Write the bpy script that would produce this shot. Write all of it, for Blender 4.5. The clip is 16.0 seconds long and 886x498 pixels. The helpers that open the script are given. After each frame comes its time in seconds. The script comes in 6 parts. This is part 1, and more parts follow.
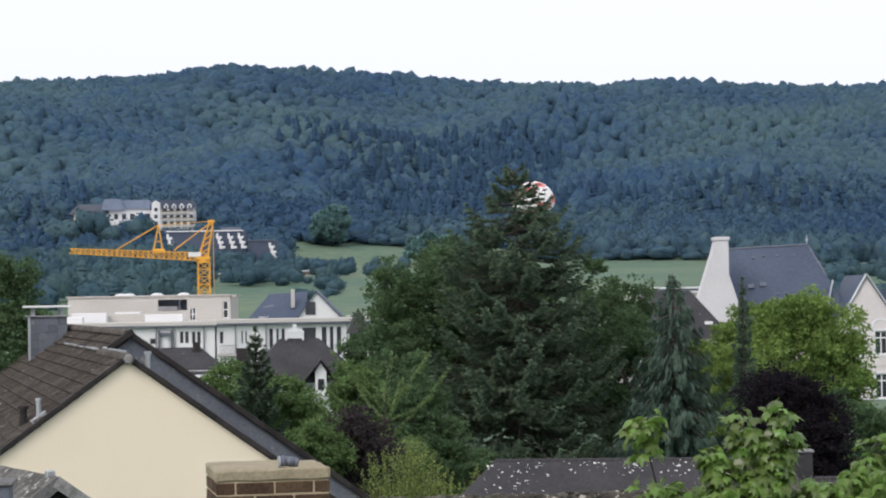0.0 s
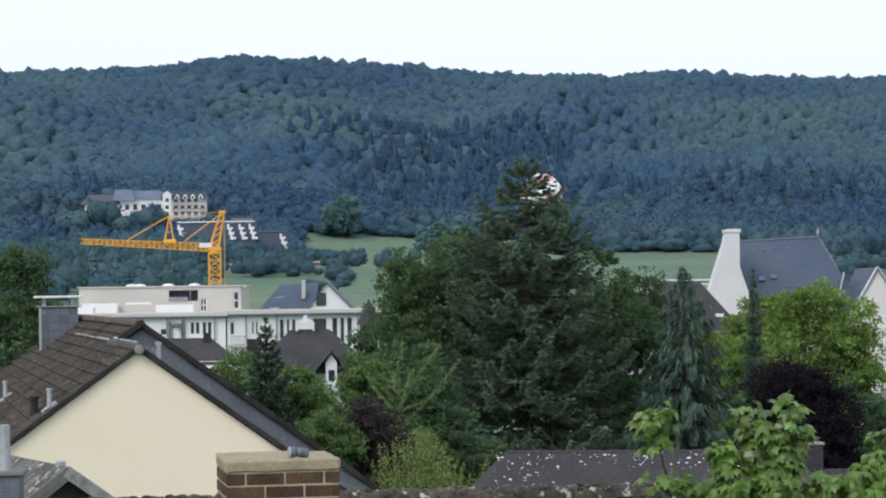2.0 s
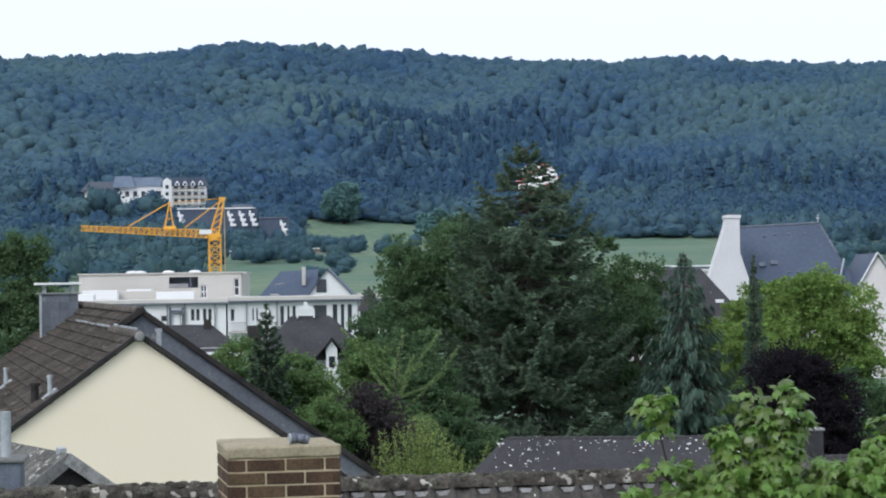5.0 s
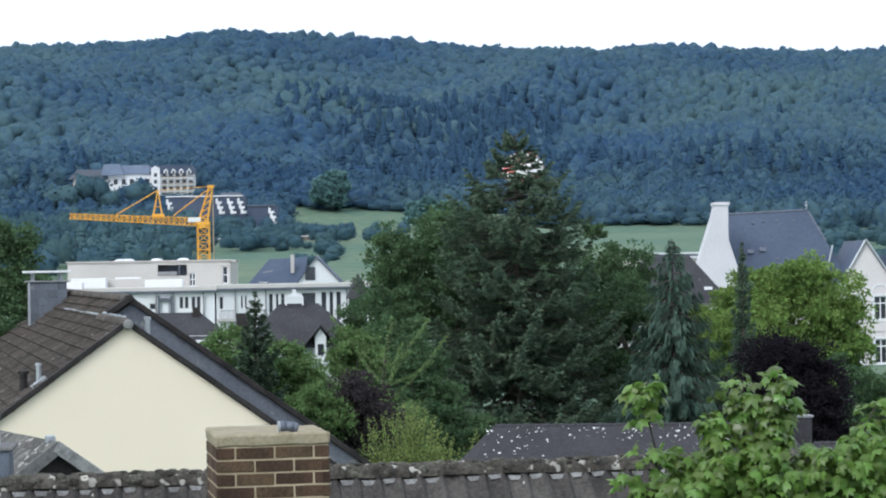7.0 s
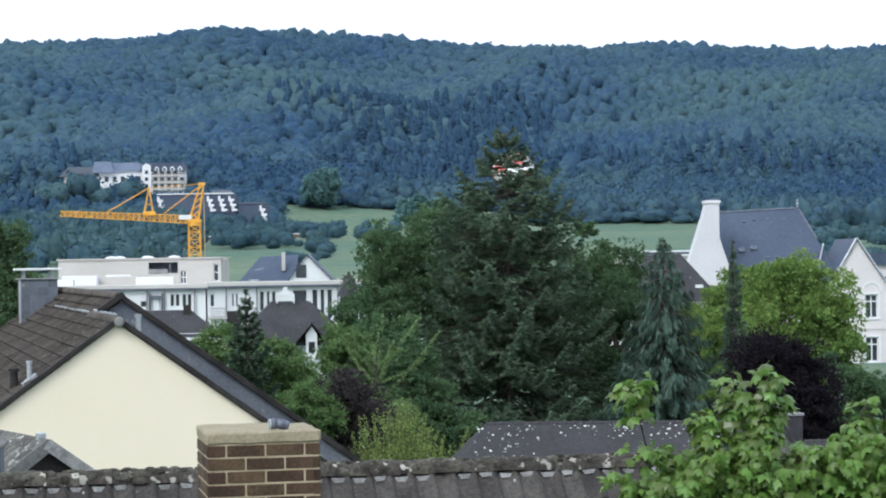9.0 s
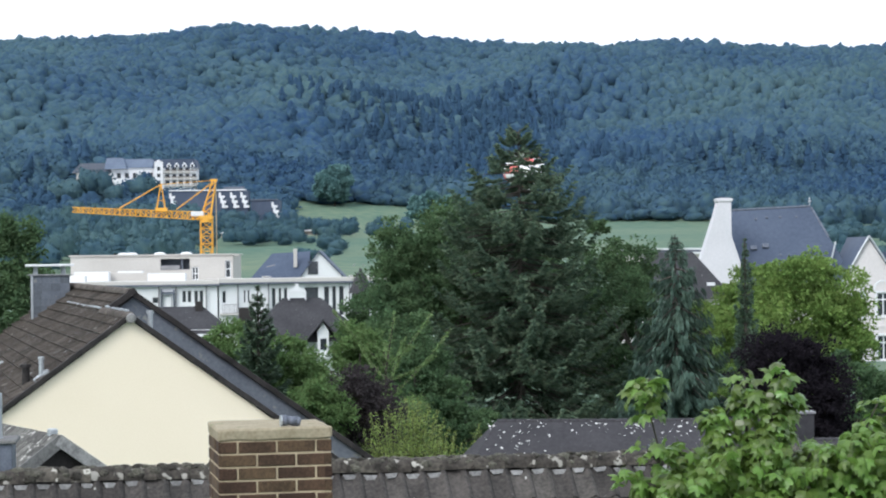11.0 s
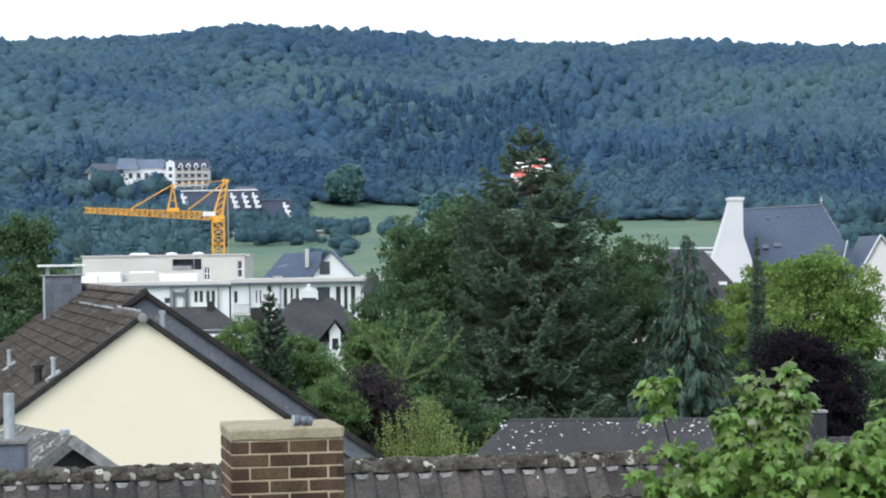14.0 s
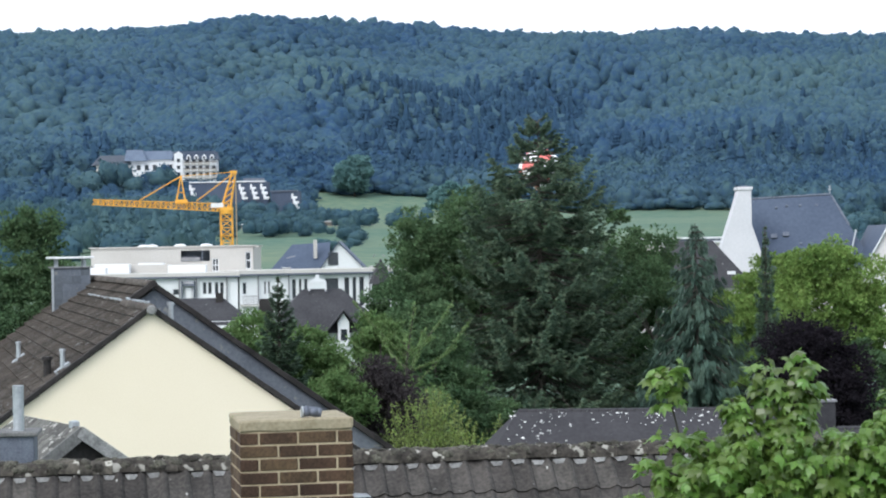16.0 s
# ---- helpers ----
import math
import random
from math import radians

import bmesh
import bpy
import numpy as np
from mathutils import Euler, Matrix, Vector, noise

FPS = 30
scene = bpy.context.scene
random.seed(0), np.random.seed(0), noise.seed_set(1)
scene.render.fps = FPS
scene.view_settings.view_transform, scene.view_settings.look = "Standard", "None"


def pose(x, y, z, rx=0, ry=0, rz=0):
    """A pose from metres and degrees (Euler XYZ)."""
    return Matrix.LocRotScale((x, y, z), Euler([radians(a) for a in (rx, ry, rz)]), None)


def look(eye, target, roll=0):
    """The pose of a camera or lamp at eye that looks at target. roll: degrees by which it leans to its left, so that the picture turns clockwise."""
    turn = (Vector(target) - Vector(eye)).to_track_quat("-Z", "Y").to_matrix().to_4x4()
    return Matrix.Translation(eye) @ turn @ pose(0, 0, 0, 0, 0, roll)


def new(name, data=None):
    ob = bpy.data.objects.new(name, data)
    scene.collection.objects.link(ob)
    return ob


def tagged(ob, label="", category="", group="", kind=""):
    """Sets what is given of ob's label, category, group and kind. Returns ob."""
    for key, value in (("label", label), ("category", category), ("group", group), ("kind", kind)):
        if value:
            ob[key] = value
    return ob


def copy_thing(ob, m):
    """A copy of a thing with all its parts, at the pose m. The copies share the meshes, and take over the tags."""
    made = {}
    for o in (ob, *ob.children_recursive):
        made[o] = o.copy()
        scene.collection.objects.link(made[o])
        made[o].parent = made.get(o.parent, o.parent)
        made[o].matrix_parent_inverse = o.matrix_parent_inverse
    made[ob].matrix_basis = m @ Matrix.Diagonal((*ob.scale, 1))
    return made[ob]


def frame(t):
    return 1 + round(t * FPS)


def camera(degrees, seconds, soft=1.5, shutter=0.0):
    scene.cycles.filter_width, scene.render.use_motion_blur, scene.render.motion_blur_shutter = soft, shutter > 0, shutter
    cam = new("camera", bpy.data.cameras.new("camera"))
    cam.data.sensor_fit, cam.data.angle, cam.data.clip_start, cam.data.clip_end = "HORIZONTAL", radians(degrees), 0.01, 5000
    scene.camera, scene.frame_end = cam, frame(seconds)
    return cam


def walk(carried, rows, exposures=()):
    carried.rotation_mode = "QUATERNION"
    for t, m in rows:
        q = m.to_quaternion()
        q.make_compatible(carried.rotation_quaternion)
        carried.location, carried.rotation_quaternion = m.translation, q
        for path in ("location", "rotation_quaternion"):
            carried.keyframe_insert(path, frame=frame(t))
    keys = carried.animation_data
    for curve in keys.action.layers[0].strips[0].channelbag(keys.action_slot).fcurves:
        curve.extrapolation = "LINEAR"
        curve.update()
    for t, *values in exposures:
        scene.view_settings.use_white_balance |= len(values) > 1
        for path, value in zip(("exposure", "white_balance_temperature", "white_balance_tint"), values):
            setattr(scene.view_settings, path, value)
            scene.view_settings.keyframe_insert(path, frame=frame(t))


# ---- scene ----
# ---- the camera: hand-held at an upper window, turning only ----
EYE = (0.0, 0.0, 10.0)
cam = camera(22, 16.0, soft=2.05)
# seconds, degrees to the right, degrees up, degrees of lean
TURNS = [
    (0, 0.5909, 1.2367, 0.926), (0.5, 0.4625, 1.2901, 0.817), (1, 0.3858, 1.2728, 0.818), (1.5, 0.3630, 1.1866, 0.816),
    (2, 0.3159, 1.0254, 0.748), (2.5, 0.2859, 0.9260, 0.755), (3, 0.2445, 0.8917, 0.816), (3.5, 0.1903, 0.8953, 0.734),
    (4, 0.1839, 0.8452, 0.719), (6.5, 0.5779, 0.4204, 1.008), (7, 0.5858, 0.3643, 0.910), (7.5, 0.6276, 0.3974, 0.839),
    (8, 0.7153, 0.3832, 0.759), (8.5, 0.8047, 0.2972, 0.840), (9, 0.8088, 0.3055, 0.853), (11.5, 0.4759, 0.2226, 0.689),
    (12, 0.4766, 0.2174, 0.729), (12.5, 0.5154, 0.2097, 0.915), (13, 0.4980, 0.2106, 0.853), (13.5, 0.4133, 0.2564, 0.863),
    (14, 0.2188, 0.2322, 0.811), (14.5, 0.1527, 0.1514, 0.772), (15, 0.0882, 0.0652, 0.715), (15.5, 0.0385, 0.0097, 0.664),
    (16, 0.0057, -0.0009, 1.022),
]


def turned(right, up, lean):
    a, b = radians(right), radians(up)
    way = Vector((math.sin(a) * math.cos(b), math.cos(a) * math.cos(b), math.sin(b)))
    return look(EYE, Vector(EYE) + way * 100, -lean)


walk(
    cam,
    [(t, turned(a, b, c)) for t, a, b, c in TURNS],
    [(0, -0.03, 6700, 15), (2, -0.03, 6450, 11), (4, -0.02, 6300, 12), (6.5, 0.15, 6080, 9), (9, 0.27, 6080, 9), (11.5, 0.34, 6250, 10.5), (16, 0.36, 6200, 9.5)],
)

# ---- light: bright overcast ----
SUN_UP, SUN_ROUND = 42.0, 215.0
world = bpy.data.worlds.new("overcast_sky")
scene.world = world
world.use_nodes = True
wn, wl = world.node_tree.nodes, world.node_tree.links
sky = wn.new("ShaderNodeTexSky")
sky.sky_type = "NISHITA"
sky.sun_disc = False
sky.sun_elevation, sky.sun_rotation = radians(SUN_UP), radians(SUN_ROUND)
sky.air_density, sky.dust_density, sky.ozone_density = 1.0, 6.0, 1.0
pale = wn.new("ShaderNodeHueSaturation")
pale.inputs["Saturation"].default_value = 0.22
cloud = wn.new("ShaderNodeMix")
cloud.data_type = "RGBA"
cloud.inputs["Factor"].default_value = 0.72
cloud.inputs["B"].default_value = (10.1, 11.0, 12.2, 1)
wl.new(sky.outputs[0], pale.inputs["Color"])
wl.new(pale.outputs[0], cloud.inputs["A"])
wl.new(cloud.outputs["Result"], wn["Background"].inputs["Color"])
wn["Background"].inputs["Strength"].default_value = 0.12
sun = new("sun", bpy.data.lights.new("sun", "SUN"))
sun.data.energy, sun.data.angle, sun.data.color = 1.3, radians(25), (1.0, 0.95, 0.88)
a, b = radians(SUN_ROUND), radians(SUN_UP)
sun.matrix_world = look((math.sin(a) * math.cos(b) * 50, math.cos(a) * math.cos(b) * 50, math.sin(b) * 50), (0, 0, 0))


# ---- materials ----
def material(name, colours, rough=0.8, scale=2.0, fine=25.0, bump=0.15, spots=None, vary=0.0, island=False, metal=0.0, spec=0.3, stretch=(1, 1, 1), reach=0.02, thin=0.0):
    """Two colours mixed by broad and fine noise, relief, spots of a third colour (colour, scale, share), and a change from piece to piece."""
    m = bpy.data.materials.new(name)
    m.use_nodes = True
    n, l = m.node_tree.nodes, m.node_tree.links
    p = n["Principled BSDF"]
    p.inputs["Roughness"].default_value, p.inputs["Metallic"].default_value = rough, metal
    p.inputs["Specular IOR Level"].default_value = spec
    co = n.new("ShaderNodeTexCoord")
    mp = n.new("ShaderNodeMapping")
    mp.inputs["Scale"].default_value = stretch
    if vary and not island:
        info, shift = n.new("ShaderNodeObjectInfo"), n.new("ShaderNodeVectorMath")
        l.new(co.outputs["Object"], shift.inputs[0])
        l.new(info.outputs["Location"], shift.inputs[1])
        l.new(shift.outputs[0], mp.inputs["Vector"])
    else:
        l.new(co.outputs["Object"], mp.inputs["Vector"])
    big, small = n.new("ShaderNodeTexNoise"), n.new("ShaderNodeTexNoise")
    big.inputs["Scale"].default_value, small.inputs["Scale"].default_value = scale, fine
    big.inputs["Detail"].default_value, small.inputs["Detail"].default_value = 4, 3
    for t in (big, small):
        l.new(mp.outputs[0], t.inputs["Vector"])
    add = n.new("ShaderNodeMath")
    add.operation = "MULTIPLY_ADD"
    add.inputs[1].default_value = 0.5
    l.new(small.outputs["Fac"], add.inputs[0])
    half = n.new("ShaderNodeMath")
    half.operation = "MULTIPLY"
    half.inputs[1].default_value = 0.5
    l.new(big.outputs["Fac"], half.inputs[0])
    l.new(half.outputs[0], add.inputs[2])
    ramp = n.new("ShaderNodeValToRGB")
    ramp.color_ramp.elements[0].position, ramp.color_ramp.elements[1].position = 0.36, 0.64
    ramp.color_ramp.elements[0].color, ramp.color_ramp.elements[1].color = (*colours[0], 1), (*colours[1], 1)
    l.new(add.outputs[0], ramp.inputs[0])
    out = ramp.outputs[0]
    if spots:
        sn = n.new("ShaderNodeTexNoise")
        sn.inputs["Scale"].default_value, sn.inputs["Detail"].default_value = spots[1], 5
        l.new(mp.outputs[0], sn.inputs["Vector"])
        sr = n.new("ShaderNodeValToRGB")
        sr.color_ramp.elements[0].position, sr.color_ramp.elements[1].position = spots[2], spots[2] + 0.05
        l.new(sn.outputs["Fac"], sr.inputs[0])
        mx = n.new("ShaderNodeMix")
        mx.data_type = "RGBA"
        mx.inputs["B"].default_value = (*spots[0], 1)
        l.new(sr.outputs[0], mx.inputs["Factor"])
        l.new(out, mx.inputs["A"])
        out = mx.outputs["Result"]
    if vary:
        src = n.new("ShaderNodeNewGeometry").outputs["Random Per Island"] if island else n.new("ShaderNodeObjectInfo").outputs["Random"]
        mr = n.new("ShaderNodeMapRange")
        mr.inputs["To Min"].default_value, mr.inputs["To Max"].default_value = 1 - vary, 1 + vary
        l.new(src, mr.inputs["Value"])
        hs = n.new("ShaderNodeHueSaturation")
        l.new(mr.outputs[0], hs.inputs["Value"])
        mh = n.new("ShaderNodeMapRange")
        mh.inputs["To Min"].default_value, mh.inputs["To Max"].default_value = 0.5 - vary * 0.04, 0.5 + vary * 0.04
        l.new(src, mh.inputs["Value"])
        l.new(mh.outputs[0], hs.inputs["Hue"])
        l.new(out, hs.inputs["Color"])
        out = hs.outputs[0]
    l.new(out, p.inputs["Base Color"])
    if thin:
        tr, mixer = n.new("ShaderNodeBsdfTranslucent"), n.new("ShaderNodeMixShader")
        mixer.inputs[0].default_value = thin
        l.new(out, tr.inputs["Color"])
        l.new(p.outputs[0], mixer.inputs[1])
        l.new(tr.outputs[0], mixer.inputs[2])
        l.new(mixer.outputs[0], n["Material Output"].inputs["Surface"])
    if bump:
        bp = n.new("ShaderNodeBump")
        bp.inputs["Strength"].default_value, bp.inputs["Distance"].default_value = bump, reach
        l.new(add.outputs[0], bp.inputs["Height"])
        l.new(bp.outputs[0], p.inputs["Normal"])
    return m


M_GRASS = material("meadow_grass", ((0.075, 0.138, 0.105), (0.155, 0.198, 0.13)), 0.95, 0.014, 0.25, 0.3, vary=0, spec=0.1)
# far broadleaf: distance haze painted in as extra blue in the base colour
M_WOODS = material("hazed_far_foliage", ((0.038, 0.087, 0.172), (0.094, 0.163, 0.176)), 0.9, 0.008, 0.35, 0.12, vary=0.08, island=True, spec=0.1, reach=1.0, thin=0.3)
# field trees: lighter, bluer base colour carries the haze of their distance
M_FIELD = material("hazed_field_tree_foliage", ((0.13, 0.245, 0.25), (0.175, 0.30, 0.285)), 0.9, 0.1, 0.6, 0, thin=0.35, vary=0.15, island=True, spec=0.1)
# valley greens shifted towards blue to imitate haze over the meadows
M_VALLEY = material("hazed_valley_foliage", ((0.040, 0.090, 0.132), (0.082, 0.145, 0.152)), 0.9, 0.02, 0.6, 0.3, thin=0.25, vary=0.14, island=True, spec=0.15, reach=0.6)
# far firs: the same haze, put into the needle colour as blue
M_FIRS = material("hazed_far_needles", ((0.040, 0.086, 0.152), (0.052, 0.104, 0.162)), 0.9, 0.02, 0.6, 0.2, vary=0.08, island=True, spec=0.1, reach=1.0, thin=0.3)
M_LEAF = material("leaf_green", ((0.060, 0.110, 0.056), (0.108, 0.168, 0.078)), 0.8, 0.35, 3.0, 0, thin=0.35, vary=0.3, island=True, spec=0.12)
M_LEAF_MID = material("leaf_mid_green", ((0.092, 0.16, 0.06), (0.15, 0.228, 0.085)), 0.8, 0.35, 3.0, 0, thin=0.35, vary=0.3, island=True, spec=0.12)
M_LEAF_LIGHT = material("leaf_light_green", ((0.135, 0.222, 0.062), (0.22, 0.312, 0.088)), 0.8, 0.3, 3.0, 0, thin=0.35, vary=0.3, island=True, spec=0.12)
M_LEAF_PURPLE = material("leaf_dark_purple", ((0.0165, 0.0145, 0.0185), (0.024, 0.020, 0.0255)), 0.85, 0.5, 3.0, 0, thin=0.3, vary=0.12, island=True, spec=0.03)
M_LEAF_PLUM = material("leaf_greyed_purple", ((0.046, 0.040, 0.043), (0.068, 0.058, 0.060)), 0.85, 0.5, 3.0, 0, thin=0.3, vary=0.25, island=True, spec=0.1)
M_LEAF_BUSH = material("leaf_yellow_green", ((0.17, 0.24, 0.065), (0.29, 0.36, 0.11)), 0.6, 0.6, 4.0, 0, thin=0.35, vary=0.4, island=True)
M_NEEDLE = material("spruce_needles", ((0.060, 0.104, 0.070), (0.108, 0.158, 0.102)), 0.8, 0.4, 3.0, 0, thin=0.35, vary=0.4, island=True, spec=0.2)
M_TIP = material("spruce_shoot_tips", ((0.10, 0.146, 0.094), (0.152, 0.194, 0.125)), 0.85, 0.4, 3.0, 0, thin=0.35, vary=0.35, island=True, spec=0.08)
M_NEEDLE_BLUE = material("blue_spruce_needles", ((0.046, 0.088, 0.066), (0.094, 0.144, 0.110)), 0.75, 0.5, 3.0, 0, thin=0.25, vary=0.35, island=True, spec=0.2)
M_LARCH = material("larch_needles", ((0.122, 0.198, 0.072), (0.205, 0.292, 0.115)), 0.75, 0.6, 3.0, 0, thin=0.3, vary=0.35, island=True, spec=0.2)
M_MAPLE = material("maple_leaf", ((0.105, 0.19, 0.038), (0.185, 0.29, 0.062)), 0.36, 3.0, 30.0, 0.2, thin=0.42, vary=0.5, spec=0.8, reach=0.004)
M_MAPLE_MESH = material("maple_leaf_mass", ((0.105, 0.19, 0.038), (0.185, 0.29, 0.062)), 0.36, 3.0, 30.0, 0.2, thin=0.42, vary=0.35, island=True, spec=0.5, reach=0.004)
M_BARK = material("bark", ((0.04, 0.036, 0.031), (0.095, 0.085, 0.073)), 0.95, 2.0, 14.0, 0.6)
M_CREAM = material("cream_render", ((0.775, 0.685, 0.53), (0.82, 0.73, 0.58)), 0.9, 0.4, 30.0, 0.08)
M_SLATE_WALL = material("slate_cladding", ((0.085, 0.097, 0.118), (0.135, 0.15, 0.175)), 0.6, 1.2, 14.0, 0.25, spots=((0.19, 0.195, 0.19), 4.0, 0.62), vary=0.2)
M_TILE_BROWN = material("brown_roof_tile", ((0.048, 0.041, 0.035), (0.112, 0.095, 0.082)), 0.88, 0.8, 9.0, 0.3, spots=((0.30, 0.28, 0.25), 5.0, 0.68), vary=0.25)
M_TILE_BROWN_MASS = material("brown_roof_tile_mass", ((0.048, 0.041, 0.035), (0.112, 0.095, 0.082)), 0.88, 0.8, 9.0, 0.3, spots=((0.30, 0.28, 0.25), 5.0, 0.68), vary=0.25, island=True)
M_TILE_GREY = material("weathered_roof_tile", ((0.029, 0.027, 0.025), (0.088, 0.079, 0.072)), 0.88, 3.0, 26.0, 0.4, spots=((0.48, 0.48, 0.45), 9.0, 0.70), vary=0.25)
M_RIDGE = material("mossy_ridge_tile", ((0.018, 0.016, 0.014), (0.095, 0.085, 0.071)), 0.92, 5.0, 22.0, 0.7, spots=((0.36, 0.35, 0.31), 8.0, 0.60), vary=0.25, reach=0.03)
M_SHED_TILE = material("lichened_shed_tile", ((0.055, 0.053, 0.049), (0.145, 0.14, 0.128)), 0.9, 2.0, 12.0, 0.4, spots=((0.42, 0.41, 0.38), 6.0, 0.60), vary=0.25)
M_VENT = material("dark_blue_plastic", ((0.018, 0.022, 0.035), (0.04, 0.05, 0.075)), 0.45, 3.0, 20.0, 0.1)
M_VERGE = material("dark_verge", ((0.016, 0.015, 0.015), (0.042, 0.037, 0.036)), 0.85, 1.0, 14.0, 0.3, vary=0.2)
M_BRICK = material("brown_brick", ((0.034, 0.021, 0.0135), (0.092, 0.055, 0.034)), 0.88, 6.0, 60.0, 0.35, vary=0.36, reach=0.006)
M_MORTAR = material("sandy_mortar", ((0.34, 0.275, 0.18), (0.48, 0.40, 0.28)), 0.95, 5.0, 60.0, 0.4, reach=0.006)
M_CAP = material("mossy_concrete", ((0.235, 0.198, 0.13), (0.35, 0.305, 0.215)), 0.95, 5.0, 40.0, 0.5, spots=((0.20, 0.20, 0.10), 7.0, 0.62), reach=0.01)
M_ZINC = material("zinc_sheet", ((0.32, 0.345, 0.365), (0.48, 0.505, 0.525)), 0.45, 1.5, 20.0, 0.05, metal=0.5)
M_LEAD = material("dark_grey_metal", ((0.09, 0.10, 0.13), (0.17, 0.19, 0.23)), 0.55, 4.0, 30.0, 0.2, metal=0.3)
M_WHITE = material("white_render", ((0.66, 0.67, 0.68), (0.74, 0.75, 0.76)), 0.85, 0.3, 8.0, 0.05, spec=0.2)
M_PINK = material("pale_plaster", ((0.60, 0.565, 0.56), (0.68, 0.645, 0.64)), 0.9, 0.25, 6.0, 0.08, spec=0.2)
M_PLASTER = material("grey_white_plaster", ((0.55, 0.55, 0.57), (0.64, 0.63, 0.65)), 0.9, 0.25, 5.0, 0.08, spec=0.2)
M_BEDDING = material("ridge_bedding", ((0.13, 0.13, 0.128), (0.27, 0.268, 0.26)), 0.9, 8.0, 40.0, 0.3, vary=0.3)
M_BEIGE = material("beige_grey_render", ((0.46, 0.44, 0.41), (0.54, 0.52, 0.49)), 0.9, 0.3, 6.0, 0.05, spec=0.2)
M_BLUE_SHEET = material("blue_grey_roof_sheet", ((0.15, 0.19, 0.27), (0.21, 0.26, 0.35)), 0.5, 0.3, 3.0, 0.05)
M_SLATE = material("school_slate", ((0.042, 0.060, 0.100), (0.066, 0.088, 0.134)), 0.6, 0.25, 3.0, 0.1, spec=0.4)
M_DARKROOF = material("dark_roof", ((0.027, 0.027, 0.031), (0.054, 0.053, 0.058)), 0.8, 0.6, 6.0, 0.2, spots=((0.28, 0.28, 0.27), 3.0, 0.70))
M_LICHEN = material("lichened_grey_roof", ((0.032, 0.031, 0.035), (0.053, 0.051, 0.056)), 0.85, 0.8, 10.0, 0.25, spots=((0.62, 0.62, 0.60), 6.0, 0.71))
M_YELLOW = material("yellow_crane_paint", ((0.72, 0.36, 0.045), (0.82, 0.43, 0.07)), 0.5, 0.8, 8.0, 0)
M_GLASS_DARK = material("window_glass", ((0.02, 0.025, 0.03), (0.05, 0.055, 0.065)), 0.12, 0.6, 4.0, 0, spec=0.6)
M_FRAME_GREY = material("grey_frame", ((0.20, 0.20, 0.21), (0.28, 0.28, 0.29)), 0.6, 1.0, 8.0, 0)
M_TERRACOTTA = material("balcony_wood", ((0.20, 0.16, 0.14), (0.28, 0.24, 0.21)), 0.8, 1.0, 8.0, 0)
M_ROAD = material("pale_gravel_track", ((0.34, 0.33, 0.30), (0.46, 0.45, 0.42)), 0.95, 0.1, 2.0, 0.1)
M_RED = material("red_balloon_cloth", ((0.66, 0.15, 0.13), (0.78, 0.22, 0.20)), 0.6, 0.3, 3.0, 0)
M_CLOTH = material("white_balloon_cloth", ((0.80, 0.79, 0.78), (0.86, 0.86, 0.85)), 0.6, 0.3, 3.0, 0)
M_WICKER = material("wicker", ((0.20, 0.12, 0.06), (0.34, 0.22, 0.12)), 0.8, 3.0, 30.0, 0.3)


